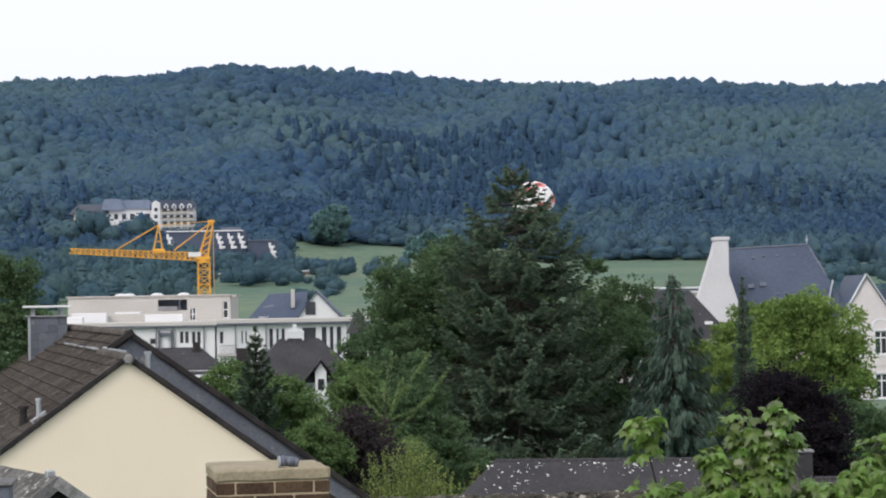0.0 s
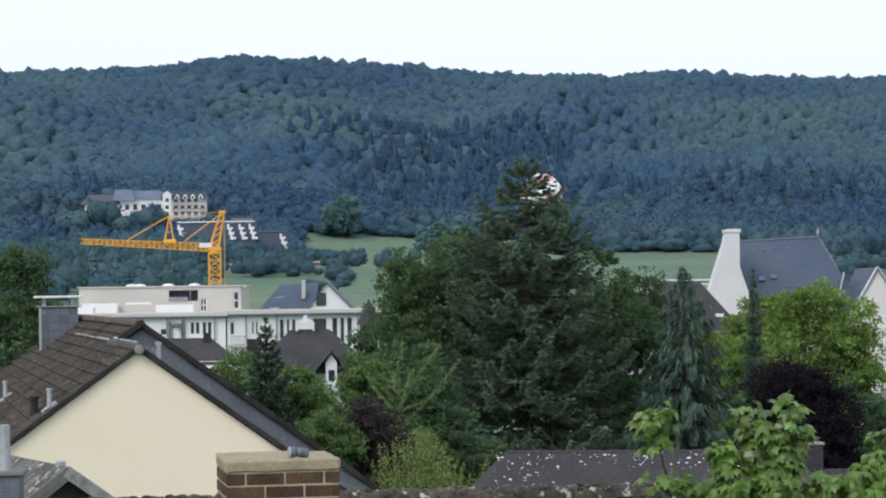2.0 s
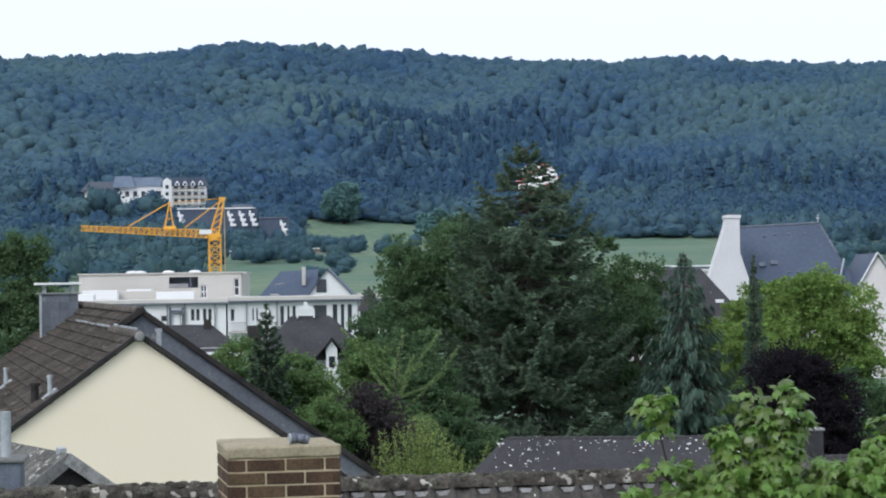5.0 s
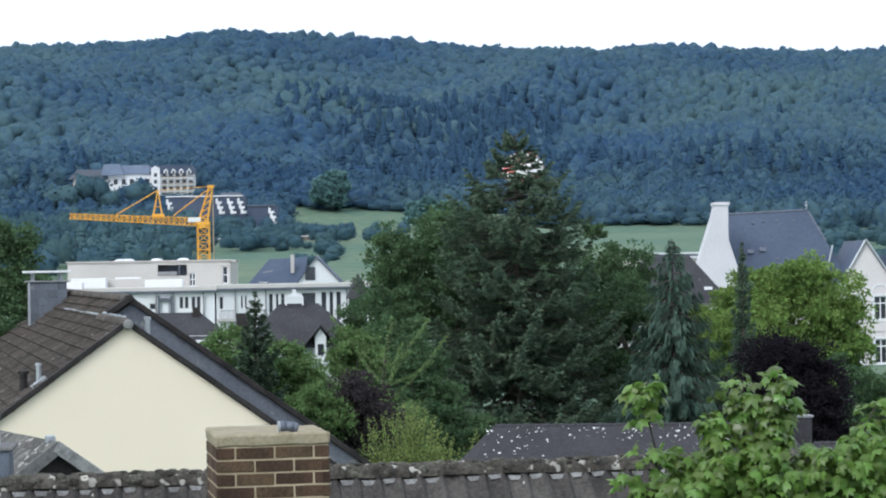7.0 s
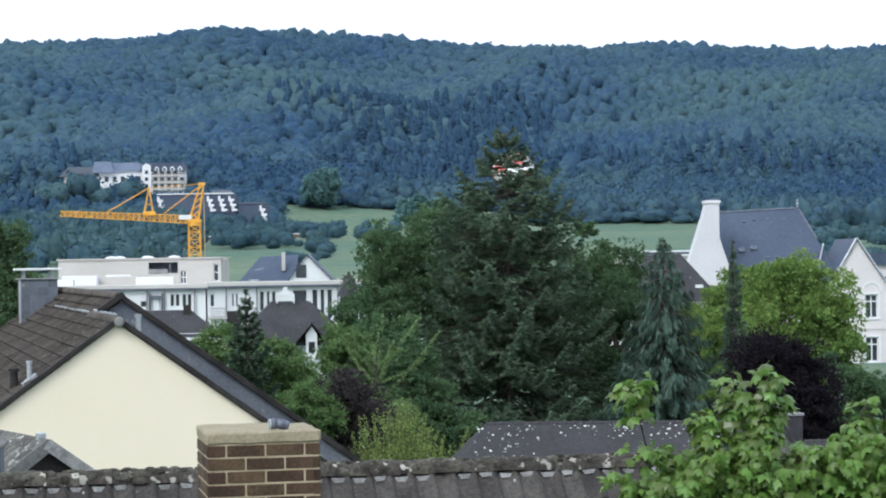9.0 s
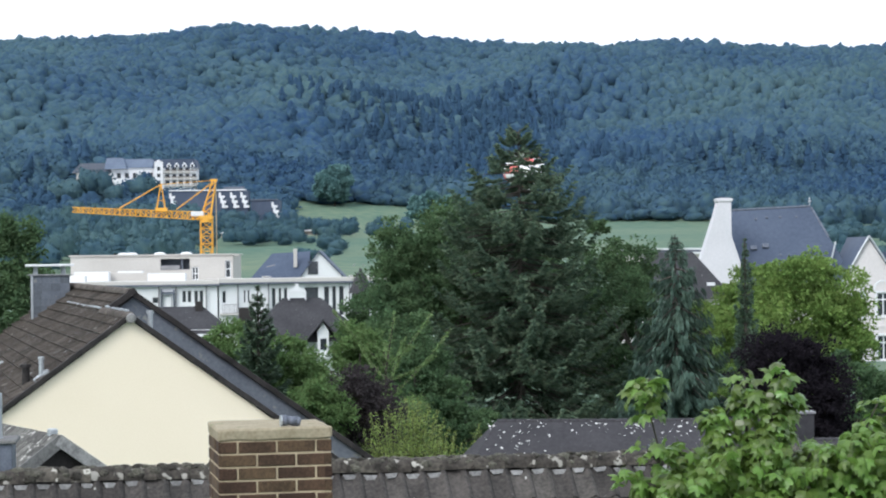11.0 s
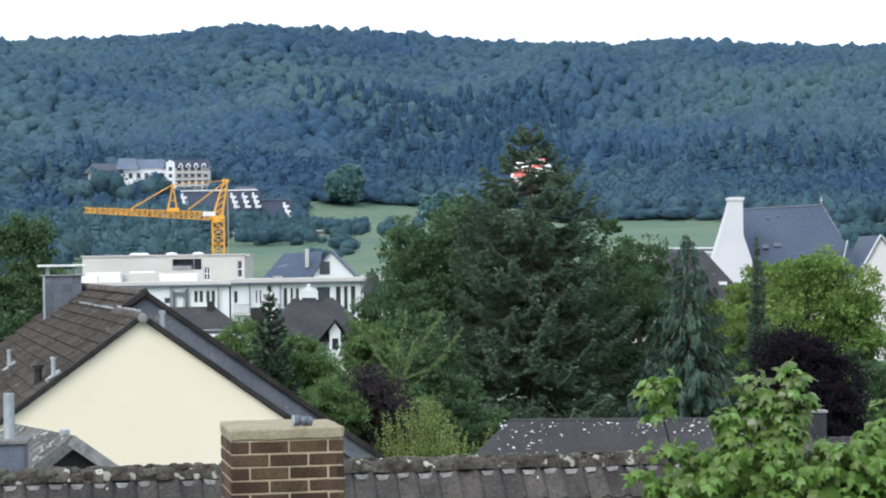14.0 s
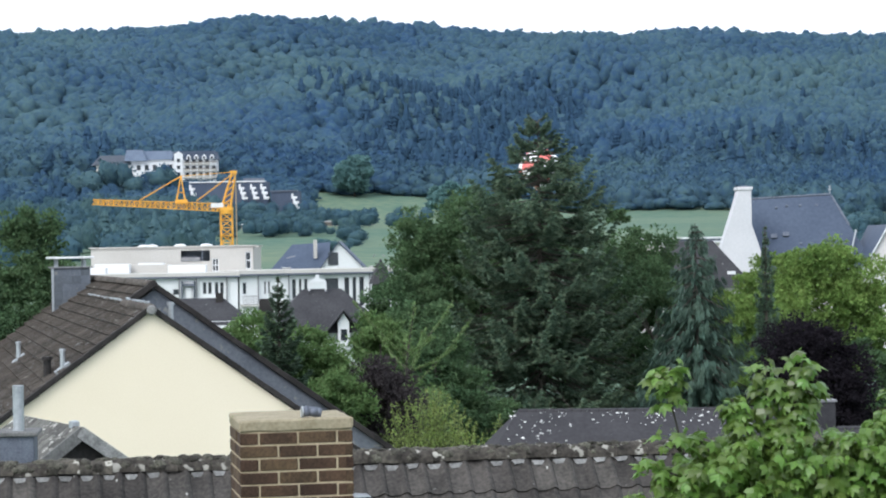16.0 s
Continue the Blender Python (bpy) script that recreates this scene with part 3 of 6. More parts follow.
def spruce(name, label, base, height, reach, mat, tip_mat, whorls=36, limbs=11, seed=3, spray=0.29, twigs=17, droop=0.24, lift=0.36):
    """A large spruce: whorls of separate boughs, each a drooping limb with turned-up end and twigs to both sides, clad in short sprays."""
    t = thing(name, label, "tree", base)
    r = np.random.default_rng(seed)
    part("trunk", Shape().tube((0, 0, -0.3), (0, 0, height * 0.6), height * 0.014, height * 0.007, 10).tube((0, 0, height * 0.6), (0, 0, height * 0.985), height * 0.007, 0.02, 8), M_BARK, t)
    boughs = Shape()
    at, way, tip = [], [], []
    for w in range(whorls):
        f = 0.03 + 0.97 * (max(0.0, w + r.uniform(-0.25, 0.25)) / whorls) ** 0.93
        f = min(max(f, 0.03), 0.99)
        rad = reach * float(np.interp(1 - f, [0, 0.06, 0.14, 0.25, 0.36, 0.5, 0.66, 0.9], [0.05, 0.19, 0.37, 0.60, 0.68, 0.76, 0.88, 1.0]))
        nl = max(4, int(limbs * (0.5 + 0.6 * (1 - f))))
        turn = r.uniform(0, 6.28)
        for k in range(nl):
            a = turn + 6.283 * k / nl + r.uniform(-0.3, 0.3)
            ln = max(0.35, rad * r.uniform(0.62, 1.14))
            c, s = math.cos(a), math.sin(a)
            z = height * f + r.uniform(-0.35, 0.35)
            young = max(0.0, 1 - rad / 2.2)
            steep = r.uniform(-0.1, 0.1) - 0.16 * max(0.0, 0.62 - f)
            fall, rise_ = droop + 0.22 * (1 - f) ** 2, lift - 0.12 * (1 - f)

            def along(u):
                return z + ln * (-fall * np.sin(u * 2.1) * (1 - young) + rise_ * u ** 3 + u * (0.75 * young + steep))

            boughs.tube((0, 0, z), (c * ln * 0.8, s * ln * 0.8, float(along(0.8))), 0.045, 0.012, 4)
            nt = max(4, int(twigs * (0.35 + ln / reach) * (0.85 if f > 0.76 else 1)))
            for side in (-1, 1):
                for g in range(nt):
                    u0 = 0.2 + 0.8 * ((g + r.uniform(0, 1)) / nt) ** 0.65
                    tl = min(1.05, 0.42 * ln) * (1.12 - u0) ** 0.7 * r.uniform(0.7, 1.2)
                    m = max(3, int(tl / (spray * 0.155)) + 2)
                    v = np.linspace(0.05, 1.0, m)
                    fx, fy = c * 0.75 - s * side * 0.75, s * 0.75 + c * side * 0.75
                    pz = float(along(u0)) - tl * v * (0.34 - 0.24 * young) + tl * v ** 3 * 0.22
                    p = np.stack([c * ln * u0 + fx * tl * v, s * ln * u0 + fy * tl * v, pz], 1) + r.normal(size=(m, 3)) * 0.035
                    at.append(p)
                    way.append(np.stack([np.full(m, fx), np.full(m, fy), r.normal(size=m) * 0.35 - 0.15], 1) + r.normal(size=(m, 3)) * 0.3)
                    tip.append((v > 0.72) & (r.uniform(size=m) < 0.25 + 0.55 * u0))
    at, way, tip = np.concatenate(at), np.concatenate(way), np.concatenate(tip)
    size = spray * r.uniform(0.7, 1.35, len(at))
    part("bough_wood", boughs, M_BARK, t, kind="stuff")
    for nm, sel, m_ in (("needles", ~tip, mat), ("new_growth", tip, tip_mat)):
        out = at[sel] * np.array([1.0, 1.0, 0.0])
        face = out / np.maximum(np.linalg.norm(out, axis=1), 0.1)[:, None] * 0.9 + np.array([0.0, 0.0, 0.6])
        part(nm, leaf_mesh(nm, at[sel], way[sel], size[sel], size[sel] * 0.3, m_, face), m_, t, kind="stuff")
    return t


# ---- near tiled roof with its mossy ridge ----
def tile_profile(segs=8):
    """Cross-section of one pan tile: a flat pan with a raised roll on one side."""
    pts = []
    for k in range(segs + 1):
        u = k / segs
        pts.append((u, 0.05 * math.exp(-((u - 0.78) / 0.18) ** 2) + 0.006 * math.exp(-((u - 0.05) / 0.08) ** 2)))
    return pts


def pan_tile_mesh(name, width, length, mat, thick=0.018):
    """One pan tile: x across, -y down the slope, lower end raised on the course below."""
    prof = tile_profile()
    n = len(prof)
    v, f = [], []
    for y, lift in ((0.0, 0.0), (-length, 0.022)):
        v += [(u * width * 1.02, y, h + lift + 0.01) for u, h in prof]
    v += [(u * width * 1.02, -length, h + 0.022 + 0.01 - thick) for u, h in prof]
    for k in range(n - 1):
        f.append((k, n + k, n + k + 1, k + 1))
        f.append((n + k, 2 * n + k, 2 * n + k + 1, n + k + 1))
    s = Shape()
    s.v, s.f = v, f
    return mesh_of(name, s, mat, False)


NEAR_AT, NEAR_TURN = (-1.15, 24.0, 7.78), 10.4
near_house = thing("near_house", "house with a weathered grey pan-tile roof and mossy ridge", "house", NEAR_AT, NEAR_TURN)
X0, X1 = -5.4, 7.2
PITCH = radians(42)
half = 4.2
drop = half * math.tan(PITCH)
s = Shape().prism([(X0, -7.78), (X1, -7.78), (X1, -drop - 0.1), (X0, -drop - 0.1)], -half + 0.4, half - 0.4)
part("wall", s, M_WHITE, near_house)
deck = Shape()
for side in (-1, 1):
    a = [(X0, 0, 0), (X1, 0, 0), (X1, side * half, -drop), (X0, side * half, -drop)]
    b = [(x, y, z - 0.12) for x, y, z in a]
    k = len(deck.v)
    deck.v += a + b
    deck.f += [(k, k + 1, k + 2, k + 3), (k + 7, k + 6, k + 5, k + 4)] + [(k + i, k + 4 + i, k + 4 + (i + 1) % 4, k + (i + 1) % 4) for i in range(4)]
roof_near = part("roof", deck, M_VERGE, near_house, "weathered grey pan-tile roof")
TW, TL = 0.226, 0.42
tile = pan_tile_mesh("roof_tile", TW, TL + 0.05, M_TILE_GREY)
slope = Matrix.Rotation(PITCH, 4, "X")
cols = int((X1 - X0) / TW)
joined = Shape()
count = 0
for row in range(15):
    for c in range(cols):
        d = 0.07 + row * TL
        jig = Matrix.Rotation(random.uniform(-0.012, 0.012), 4, "Z")
        m = Matrix.Translation((X0 + c * TW, 0, 0)) @ slope @ Matrix.Translation((random.uniform(-0.004, 0.004), -d, random.uniform(0, 0.006))) @ jig
        if row < 5:
            ob = new("roof_tile", tile)
            ob.parent = roof_near
            ob.matrix_basis = m
        else:
            k = len(joined.v)
            joined.v += [tuple(m @ v.co) for v in tile.vertices]
            joined.f += [tuple(k + i for i in p.vertices) for p in tile.polygons]
part("lower_tiles", joined, M_TILE_GREY, roof_near, kind="stuff")


def ridge_tile_mesh(name, length, radius, mat, seed):
    """A half-round ridge tile with a wider end and clinging moss."""
    r = random.Random(seed)
    s = Shape()
    n, rings = 10, 5
    for j in range(rings):
        u = j / (rings - 1)
        q = radius * (1.0 + 0.12 * u)
        for k in range(n + 1):
            a = math.pi * (k / n) * 1.1 - 0.05 * math.pi
            w = q * (1 + r.uniform(-0.05, 0.09))
            s.v.append((u * length, -math.cos(a) * w, math.sin(a) * w * 0.92))
    for j in range(rings - 1):
        for k in range(n):
            b = j * (n + 1) + k
            s.f.append((b, b + n + 1, b + n + 2, b + 1))
    e = (rings - 1) * (n + 1)
    s.f.append(tuple(range(e, e + n + 1)))
    return mesh_of(name, s, mat, True)


ridge_kinds = [ridge_tile_mesh("ridge_tile", 0.37, 0.115, M_RIDGE, q) for q in range(5)]
k, x = 0, X0
while x < X1 - 0.2:
    ob = new("ridge_tile", ridge_kinds[k % 5])
    ob.parent = roof_near
    ob.matrix_basis = pose(x, 0, -0.01 + random.uniform(-0.008, 0.012), 0, random.uniform(-1.0, 1.0), random.uniform(-1.5, 1.5))
    x += 0.335
    k += 1
bedding = [mesh_of("bedding", Shape().prism([(w * 0.18, -0.055), (w * 0.82, -0.05), (w, 0.0), (0, 0.0)], -0.03, 0.0), M_BEDDING) for w in (0.135, 0.15, 0.16)]
for c in range(cols):
    if random.random() < 0.93:
        ob = new("bedding", bedding[c % 3])
        ob.parent = roof_near
        ob.matrix_basis = pose(X0 + c * TW + 0.012, -0.092 - random.uniform(0, 0.01), -0.052 + random.uniform(-0.01, 0.006), random.uniform(-32, -18), random.uniform(-5, 5), random.uniform(-4, 4))
moss = Shape()
for k in range(640):
    a, x = random.uniform(0.2, 2.9), random.uniform(X0, X1)
    q = random.choice((0.016, 0.024, 0.032, 0.042, 0.052))
    out = Vector((0, -math.cos(a), math.sin(a)))
    p = Vector((x, 0, -0.01)) + out * 0.116
    along_, round_ = Vector((1, 0, 0)), Vector((0, math.sin(a), math.cos(a)))
    b = len(moss.v)
    for j in range(3):
        for i in range(7):
            t = 6.283 * i / 7
            rr = q * (1.1, 0.8, 0.35)[j] * random.uniform(0.75, 1.2)
            moss.v.append(tuple(p + along_ * math.cos(t) * rr * 1.4 + round_ * math.sin(t) * rr + out * (-0.35, 0.25, 0.5)[j] * q))
    moss.f += [(b + j * 7 + i, b + j * 7 + (i + 1) % 7, b + (j + 1) * 7 + (i + 1) % 7, b + (j + 1) * 7 + i) for j in range(2) for i in range(7)] + [tuple(b + 14 + i for i in range(7))]
M_MOSS = material("moss_clumps", ((0.022, 0.02, 0.015), (0.11, 0.105, 0.085)), 0.95, 12.0, 60.0, 0.7, vary=0.5, island=True)
part("moss", moss, M_MOSS, roof_near, "dark moss clumps on the ridge", kind="stuff")
s = Shape().box(0.08, 0.235, -0.72, -0.36, -0.60, -0.31, cut=0.02)
for k in range(5):
    s.box(0.074, 0.241, -0.735, -0.715, -0.585 + k * 0.05, -0.562 + k * 0.05)
vent_near = part("roof_vent", s, M_VENT, roof_near, "small dark blue ribbed roof vent")
part("vent_lid", Shape().box(0.07, 0.245, -0.735, -0.35, -0.31, -0.295, cut=0.004), M_ZINC, vent_near, "pale vent lid")

# ---- near brick chimney and the low roof it stands on ----
CH_AT, CH_TURN = (-1.312, 14.5, 7.335), 10.4
low_house = thing("low_house", "low house below the window carrying a brick chimney", "house", (-0.9, 14.9, 0), CH_TURN)
part("wall", Shape().box(-4, 4, -2.6, 2.6, 0, 5.7), M_WHITE, low_house)
part("roof", Shape().prism([(-0.01, 0), (0.01, 0), (0.01, 0.1), (-0.01, 0.1)], 0, 0.02).poly([(-4.3, -3, 5.5), (4.3, -3, 5.5), (4.3, 0, 7.75), (-4.3, 0, 7.75)]).poly([(-4.3, 0, 7.75), (4.3, 0, 7.75), (4.3, 3, 5.5), (-4.3, 3, 5.5)]), M_DARKROOF, low_house)
chimney = thing("brick_chimney", "brown brick chimney with sandy mortar and pale mossy concrete cap", "chimney", CH_AT, CH_TURN)
CW, COURSE, JOINT = 0.725, 0.0843, 0.0125
NC = 18
top = NC * COURSE
part("mortar", Shape().box(0.006, CW - 0.006, 0.006, CW - 0.006, -0.9, top), M_MORTAR, chimney, "sandy mortar core and joints")
BL, BH = 0.2385, COURSE - JOINT
brick_meshes = {}


def brick_mesh(w, d):
    key = (round(w, 3), round(d, 3))
    if key not in brick_meshes:
        brick_meshes[key] = mesh_of("brick", Shape().box(0, w, 0, d, 0, BH, cut=0.004), M_BRICK)
    return brick_meshes[key]


for course in range(NC):
    z = course * COURSE + JOINT * 0.5
    shift = (course % 2) * 0.5
    for side in range(4):
        m = Matrix.Translation((CW / 2, CW / 2, z)) @ Matrix.Rotation(side * math.pi / 2, 4, "Z") @ Matrix.Translation((-CW / 2, -CW / 2, 0))
        x = 0.0
        first = 0.115 if (course + side) % 2 == 1 else BL
        while x < CW - 0.03:
            w = first if x == 0 else min(BL, CW - x - (0.0 if CW - x < BL + 0.02 else 0))
            w = min(w, CW - x)
            if x == 0 or w > 0.05:
                ob = new("brick", brick_mesh(w, 0.05))
                ob.parent = chimney
                ob.matrix_basis = m @ Matrix.Translation((x, random.uniform(-0.003, 0.003), random.uniform(-0.002, 0.002)))
            x += w + JOINT
cap = Shape().box(-0.004, CW + 0.004, -0.004, CW + 0.004, top, top + 0.080, cut=0.012)
me = mesh_of("cap", cap, M_CAP)
bm = bmesh.new()
bm.from_mesh(me)
bmesh.ops.subdivide_edges(bm, edges=bm.edges[:], cuts=5, use_grid_fill=True)
for v in bm.verts:
    v.co += Vector((noise.noise(v.co * 7), noise.noise(v.co * 7 + Vector((9, 0, 0))), noise.noise(v.co * 6 + Vector((0, 9, 0))))) * 0.012
bm.to_mesh(me)
bm.free()
part("cap", me, M_CAP, chimney, "pale mossy concrete cap")
cowl = thing("flue_pipe_bend", "small dark grey pipe bend lying on the chimney cap", "flue pipe", (-0.875, 14.72, 7.33 + top + 0.118), 15)
s = Shape().tube((-0.05, 0, 0), (-0.015, 0, 0.004), 0.032, 0.037, 14).tube((-0.015, 0, 0.004), (0.045, 0, -0.006), 0.030, 0.034, 14).tube((0.045, 0, -0.006), (0.07, 0, -0.012), 0.034, 0.028, 14)
part("pipe", s, M_LEAD, cowl, smooth=True)
part("collar", Shape().tube((-0.058, 0, 0), (-0.048, 0, 0), 0.037, 0.037, 14), M_ZINC, cowl)

# ---- cream gabled house ----
HA = 13.5
HOUSE = (-6.42, 50.0, 0)
house = thing("cream_house", "cream rendered gable house with brown tile roof and grey slate gable", "house", HOUSE, HA)
ZR, TAN = 8.785, 0.72
LP, RP, FQ, RQ = -5.6, 5.2, 5.5, 25.0
RX, RZ = 0.636, ZR + 0.458
RRP = 6.6
lz = lambda p: ZR + TAN * p
frz = lambda p: ZR - TAN * p
rrz = lambda p: RZ - TAN * (p - RX)
s = Shape().prism([(LP + 0.4, 0), (RP - 0.3, 0), (RP - 0.3, frz(RP - 0.3) - 0.05), (0, ZR - 0.05), (LP + 0.4, lz(LP + 0.4) - 0.05)], 0.10, FQ)
part("gable_wall", s, M_CREAM, house, "smooth cream rendered gable wall")
s = Shape().prism([(LP + 0.4, 0), (RRP - 0.3, 0), (RRP - 0.3, rrz(RRP - 0.3) - 0.04), (RX, RZ - 0.04), (LP + 0.4, lz(LP + 0.4) - 0.16)], FQ + 0.02, RQ - 0.1)
part("rear_wall", s, M_SLATE_WALL, house, "blue-grey slate-clad upper gable")
roof = Shape()


def roof_slab(shape, corners, thick):
    k = len(shape.v)
    shape.v += [tuple(c) for c in corners] + [(x, y, z - thick) for x, y, z in corners]
    shape.f += [(k, k + 1, k + 2, k + 3), (k + 7, k + 6, k + 5, k + 4)] + [(k + i, k + 4 + i, k + 4 + (i + 1) % 4, k + (i + 1) % 4) for i in range(4)]


roof_slab(roof, [(LP, 0.02, lz(LP)), (0, 0.02, ZR), (0, FQ, ZR), (LP, FQ, lz(LP))], 0.04)
roof_slab(roof, [(LP, FQ, lz(LP)), (RX, FQ, RZ), (RX, RQ, RZ), (LP, RQ, lz(LP))], 0.13)
roof_slab(roof, [(0, 0.02, ZR), (RP, 0.02, frz(RP)), (RP, FQ, frz(RP)), (0, FQ, ZR)], 0.04)
roof_slab(roof, [(RX, FQ, RZ), (RRP, FQ, rrz(RRP)), (RRP, RQ, rrz(RRP)), (RX, RQ, RZ)], 0.03)
big_roof = part("roof", roof, M_VERGE, house, "brown interlocking tile roof with lichen")
# courses of tiles up the visible slope, each lapped over the one below
COURSE_L = 0.345
ca = math.atan(TAN)
n = int(math.hypot(LP, TAN * LP) / COURSE_L)
one_tile = Shape().prism([(0, 0.0), (COURSE_L + 0.05, -0.045), (COURSE_L + 0.05, -0.02), (0, 0.05)], 0.004, 0.225)
one_tile.prism([(0, 0.008), (COURSE_L + 0.05, -0.04), (COURSE_L + 0.05, 0.0), (0, 0.072)], 0.225, 0.296)
tile_one = mesh_of("roof_tile", one_tile, M_TILE_BROWN)
rest = Shape()
for j in range(n + 3):
    p0 = LP + j * COURSE_L * math.cos(ca)
    if p0 > RX - 0.1:
        break
    q = 0.0 if p0 < -0.15 else FQ
    while q < RQ - 0.2:
        m = Matrix.Translation((p0, q, lz(p0) + 0.003)) @ Matrix.Rotation(-ca + random.uniform(-0.012, 0.012), 4, "Y") @ Matrix.Translation((0, 0, random.uniform(-0.004, 0.010)))
        if q < 4.6 and p0 > -4.4:
            ob = new("roof_tile", tile_one)
            ob.parent = big_roof
            ob.matrix_basis = m
        else:
            k = len(rest.v)
            rest.v += [tuple(m @ Vector(v)) for v in one_tile.v]
            rest.f += [tuple(k + i for i in f) for f in one_tile.f]
        q += 0.3
part("rear_tiles", rest, M_TILE_BROWN_MASS, big_roof, kind="stuff")
lich = Shape()
for k in range(330):
    p0, q = random.uniform(LP + 0.3, -0.05), random.uniform(0.1, 16)
    c = Vector((p0, q, lz(p0) + 0.075))
    rr = random.choice((0.02, 0.025, 0.035, 0.05))
    b = len(lich.v)
    for i in range(6):
        t = 1.047 * i
        x = math.cos(t) * rr * random.uniform(0.6, 1.2)
        lich.v.append((c.x + x, c.y + math.sin(t) * rr * 1.6, c.z + x * TAN))
    lich.f.append(tuple(range(b, b + 6)))
part("lichen", lich, M_BEDDING, big_roof, "grey lichen and bird marks", kind="stuff")
# verge trim: dark overlapping pieces along the gable edges
def verge(parent, p0, z0, p1, z1, q, depth=0.16, tall=0.2):
    ln = math.hypot(p1 - p0, z1 - z0)
    a = math.atan2(z1 - z0, p1 - p0)
    k = int(ln / 0.345)
    me = mesh_of("verge_tile", Shape().box(0, 0.37, -depth, 0.05, -tall + 0.07, 0.075, cut=0.012), M_VERGE)
    for j in range(k + 1):
        u = j / (k + 1)
        ob = new("verge_tile", me)
        ob.parent = parent
        ob.matrix_basis = Matrix.Translation((p0 + (p1 - p0) * u, q, z0 + (z1 - z0) * u + 0.02)) @ Matrix.Rotation(-a + random.uniform(-0.02, 0.02), 4, "Y")


verge(big_roof, LP, lz(LP), 0, ZR, 0.08, 0.11, 0.10)
verge(big_roof, 0, ZR, RP, frz(RP), 0.08, 0.11, 0.11)
verge(big_roof, RX, RZ, RRP, rrz(RRP), FQ + 0.0, 0.12, 0.13)
verge(big_roof, -0.02, lz(-0.02) + 0.02, RX, RZ, FQ, tall=0.14)
rt_mesh = [ridge_tile_mesh("ridge_cap", 0.37, 0.12, M_TILE_BROWN, 30 + q) for q in range(3)]
for px_, z_, q0, q1 in ((0, ZR, -0.1, FQ), (RX, RZ, FQ - 0.1, RQ)):
    q, k = q0, 0
    while q < q1:
        ob = new("ridge_cap", rt_mesh[k % 3])
        ob.parent = big_roof
        ob.matrix_basis = pose(px_, q, z_ + 0.0, 0, 0, 90)
        q += 0.345
        k += 1
s = Shape()
clip = mesh_of("wire_clip", Shape().box(-0.03, 0.04, 0, 0.32, 0, 0.05, cut=0.01), M_ZINC)
for k in range(16):
    ob = new("wire_clip", clip)
    ob.parent = big_roof
    ob.matrix_basis = pose(0, 0.6 + k * 1.05, ZR + (0.12 if 0.6 + k * 1.05 < FQ else 0.06), random.uniform(-3, 3), 0, random.uniform(-6, 6))
part("ridge_end", Shape().tube((0, -0.17, ZR - 0.01), (0, -0.1, ZR - 0.01), 0.085, 0.115, 14), M_BEDDING, big_roof, "grey ridge end cap")
# vents on the slope
for p, q, h, r in ((-1.85, 1.32, 0.42, 0.055), (-2.23, 12.8, 0.46, 0.06)):
    if h:
        s = Shape().tube((p, q, lz(p)), (p, q, lz(p) + h), r, r, 12).tube((p, q, lz(p) + h), (p, q, lz(p) + h + 0.05), r * 1.35, r * 1.2, 12)
        s.box(p - 0.2, p + 0.2, q - 0.2, q + 0.25, -0.03, 0.03, Matrix.Translation((p, q, lz(p) + 0.05)) @ Matrix.Rotation(-ca, 4, "Y") @ Matrix.Translation((-p, -q, 0)))
        part("vent_pipe", s, M_ZINC, big_roof, "zinc vent pipe")
p, q = -2.13, 2.24
s = Shape().tube((p, q, lz(p) - 0.1), (p, q, lz(p) + 0.40), 0.10, 0.085, 14).tube((p, q, lz(p) + 0.40), (p, q, lz(p) + 0.47), 0.13, 0.12, 14)
part("vent_cowl", s, M_VERGE, big_roof, "dark round vent cowl")
part("wall_pipe", Shape().tube((0.77, 2.9, 8.1), (0.77, 2.9, 8.80), 0.06, 0.06, 12).tube((0.77, 2.9, 8.80), (0.77, 2.9, 8.88), 0.085, 0.085, 12), M_ZINC, big_roof, "pale vent pipe")
# slate-clad chimney of the cream house
slate_chimney = thing("slate_chimney", "grey slate-clad chimney with a flat white metal cover on legs", "chimney", (-12.05, 70.0, 7.0), HA)
part("body", Shape().box(0.06, 1.2, 0.03, 0.9, 0, 2.62), M_VERGE, slate_chimney)
for r_ in range(11):
    for c_ in range(4):
        ob = new("slate", mesh_of("slate", Shape().box(0, 0.283, -0.012, 0.012, 0, 0.25, cut=0.003), M_SLATE_WALL) if r_ == c_ == 0 else slate_mesh)
        slate_mesh = ob.data
        ob.parent = slate_chimney
        ob.matrix_basis = pose(0.06 + c_ * 0.286, 0.022, r_ * 0.238, -2, 0, random.uniform(-0.4, 0.4))
part("corner_flashing", Shape().box(0.02, 0.09, -0.01, 0.05, 0.9, 2.66), M_ZINC, slate_chimney)
part("crown_slab", Shape().box(-0.02, 1.28, -0.05, 0.98, 2.62, 2.66, cut=0.01), M_FRAME_GREY, slate_chimney)
for x_ in (0.15, 1.0):
    for y_ in (0.12, 0.8):
        part("cover_leg", Shape().box(x_, x_ + 0.09, y_, y_ + 0.05, 2.66, 2.90), M_ZINC, slate_chimney)
part("cover", Shape().box(-0.08, 1.32, -0.12, 1.05, 2.90, 2.97, cut=0.015), M_WHITE, slate_chimney, "flat white metal rain cover")
a = math.atan(TAN)
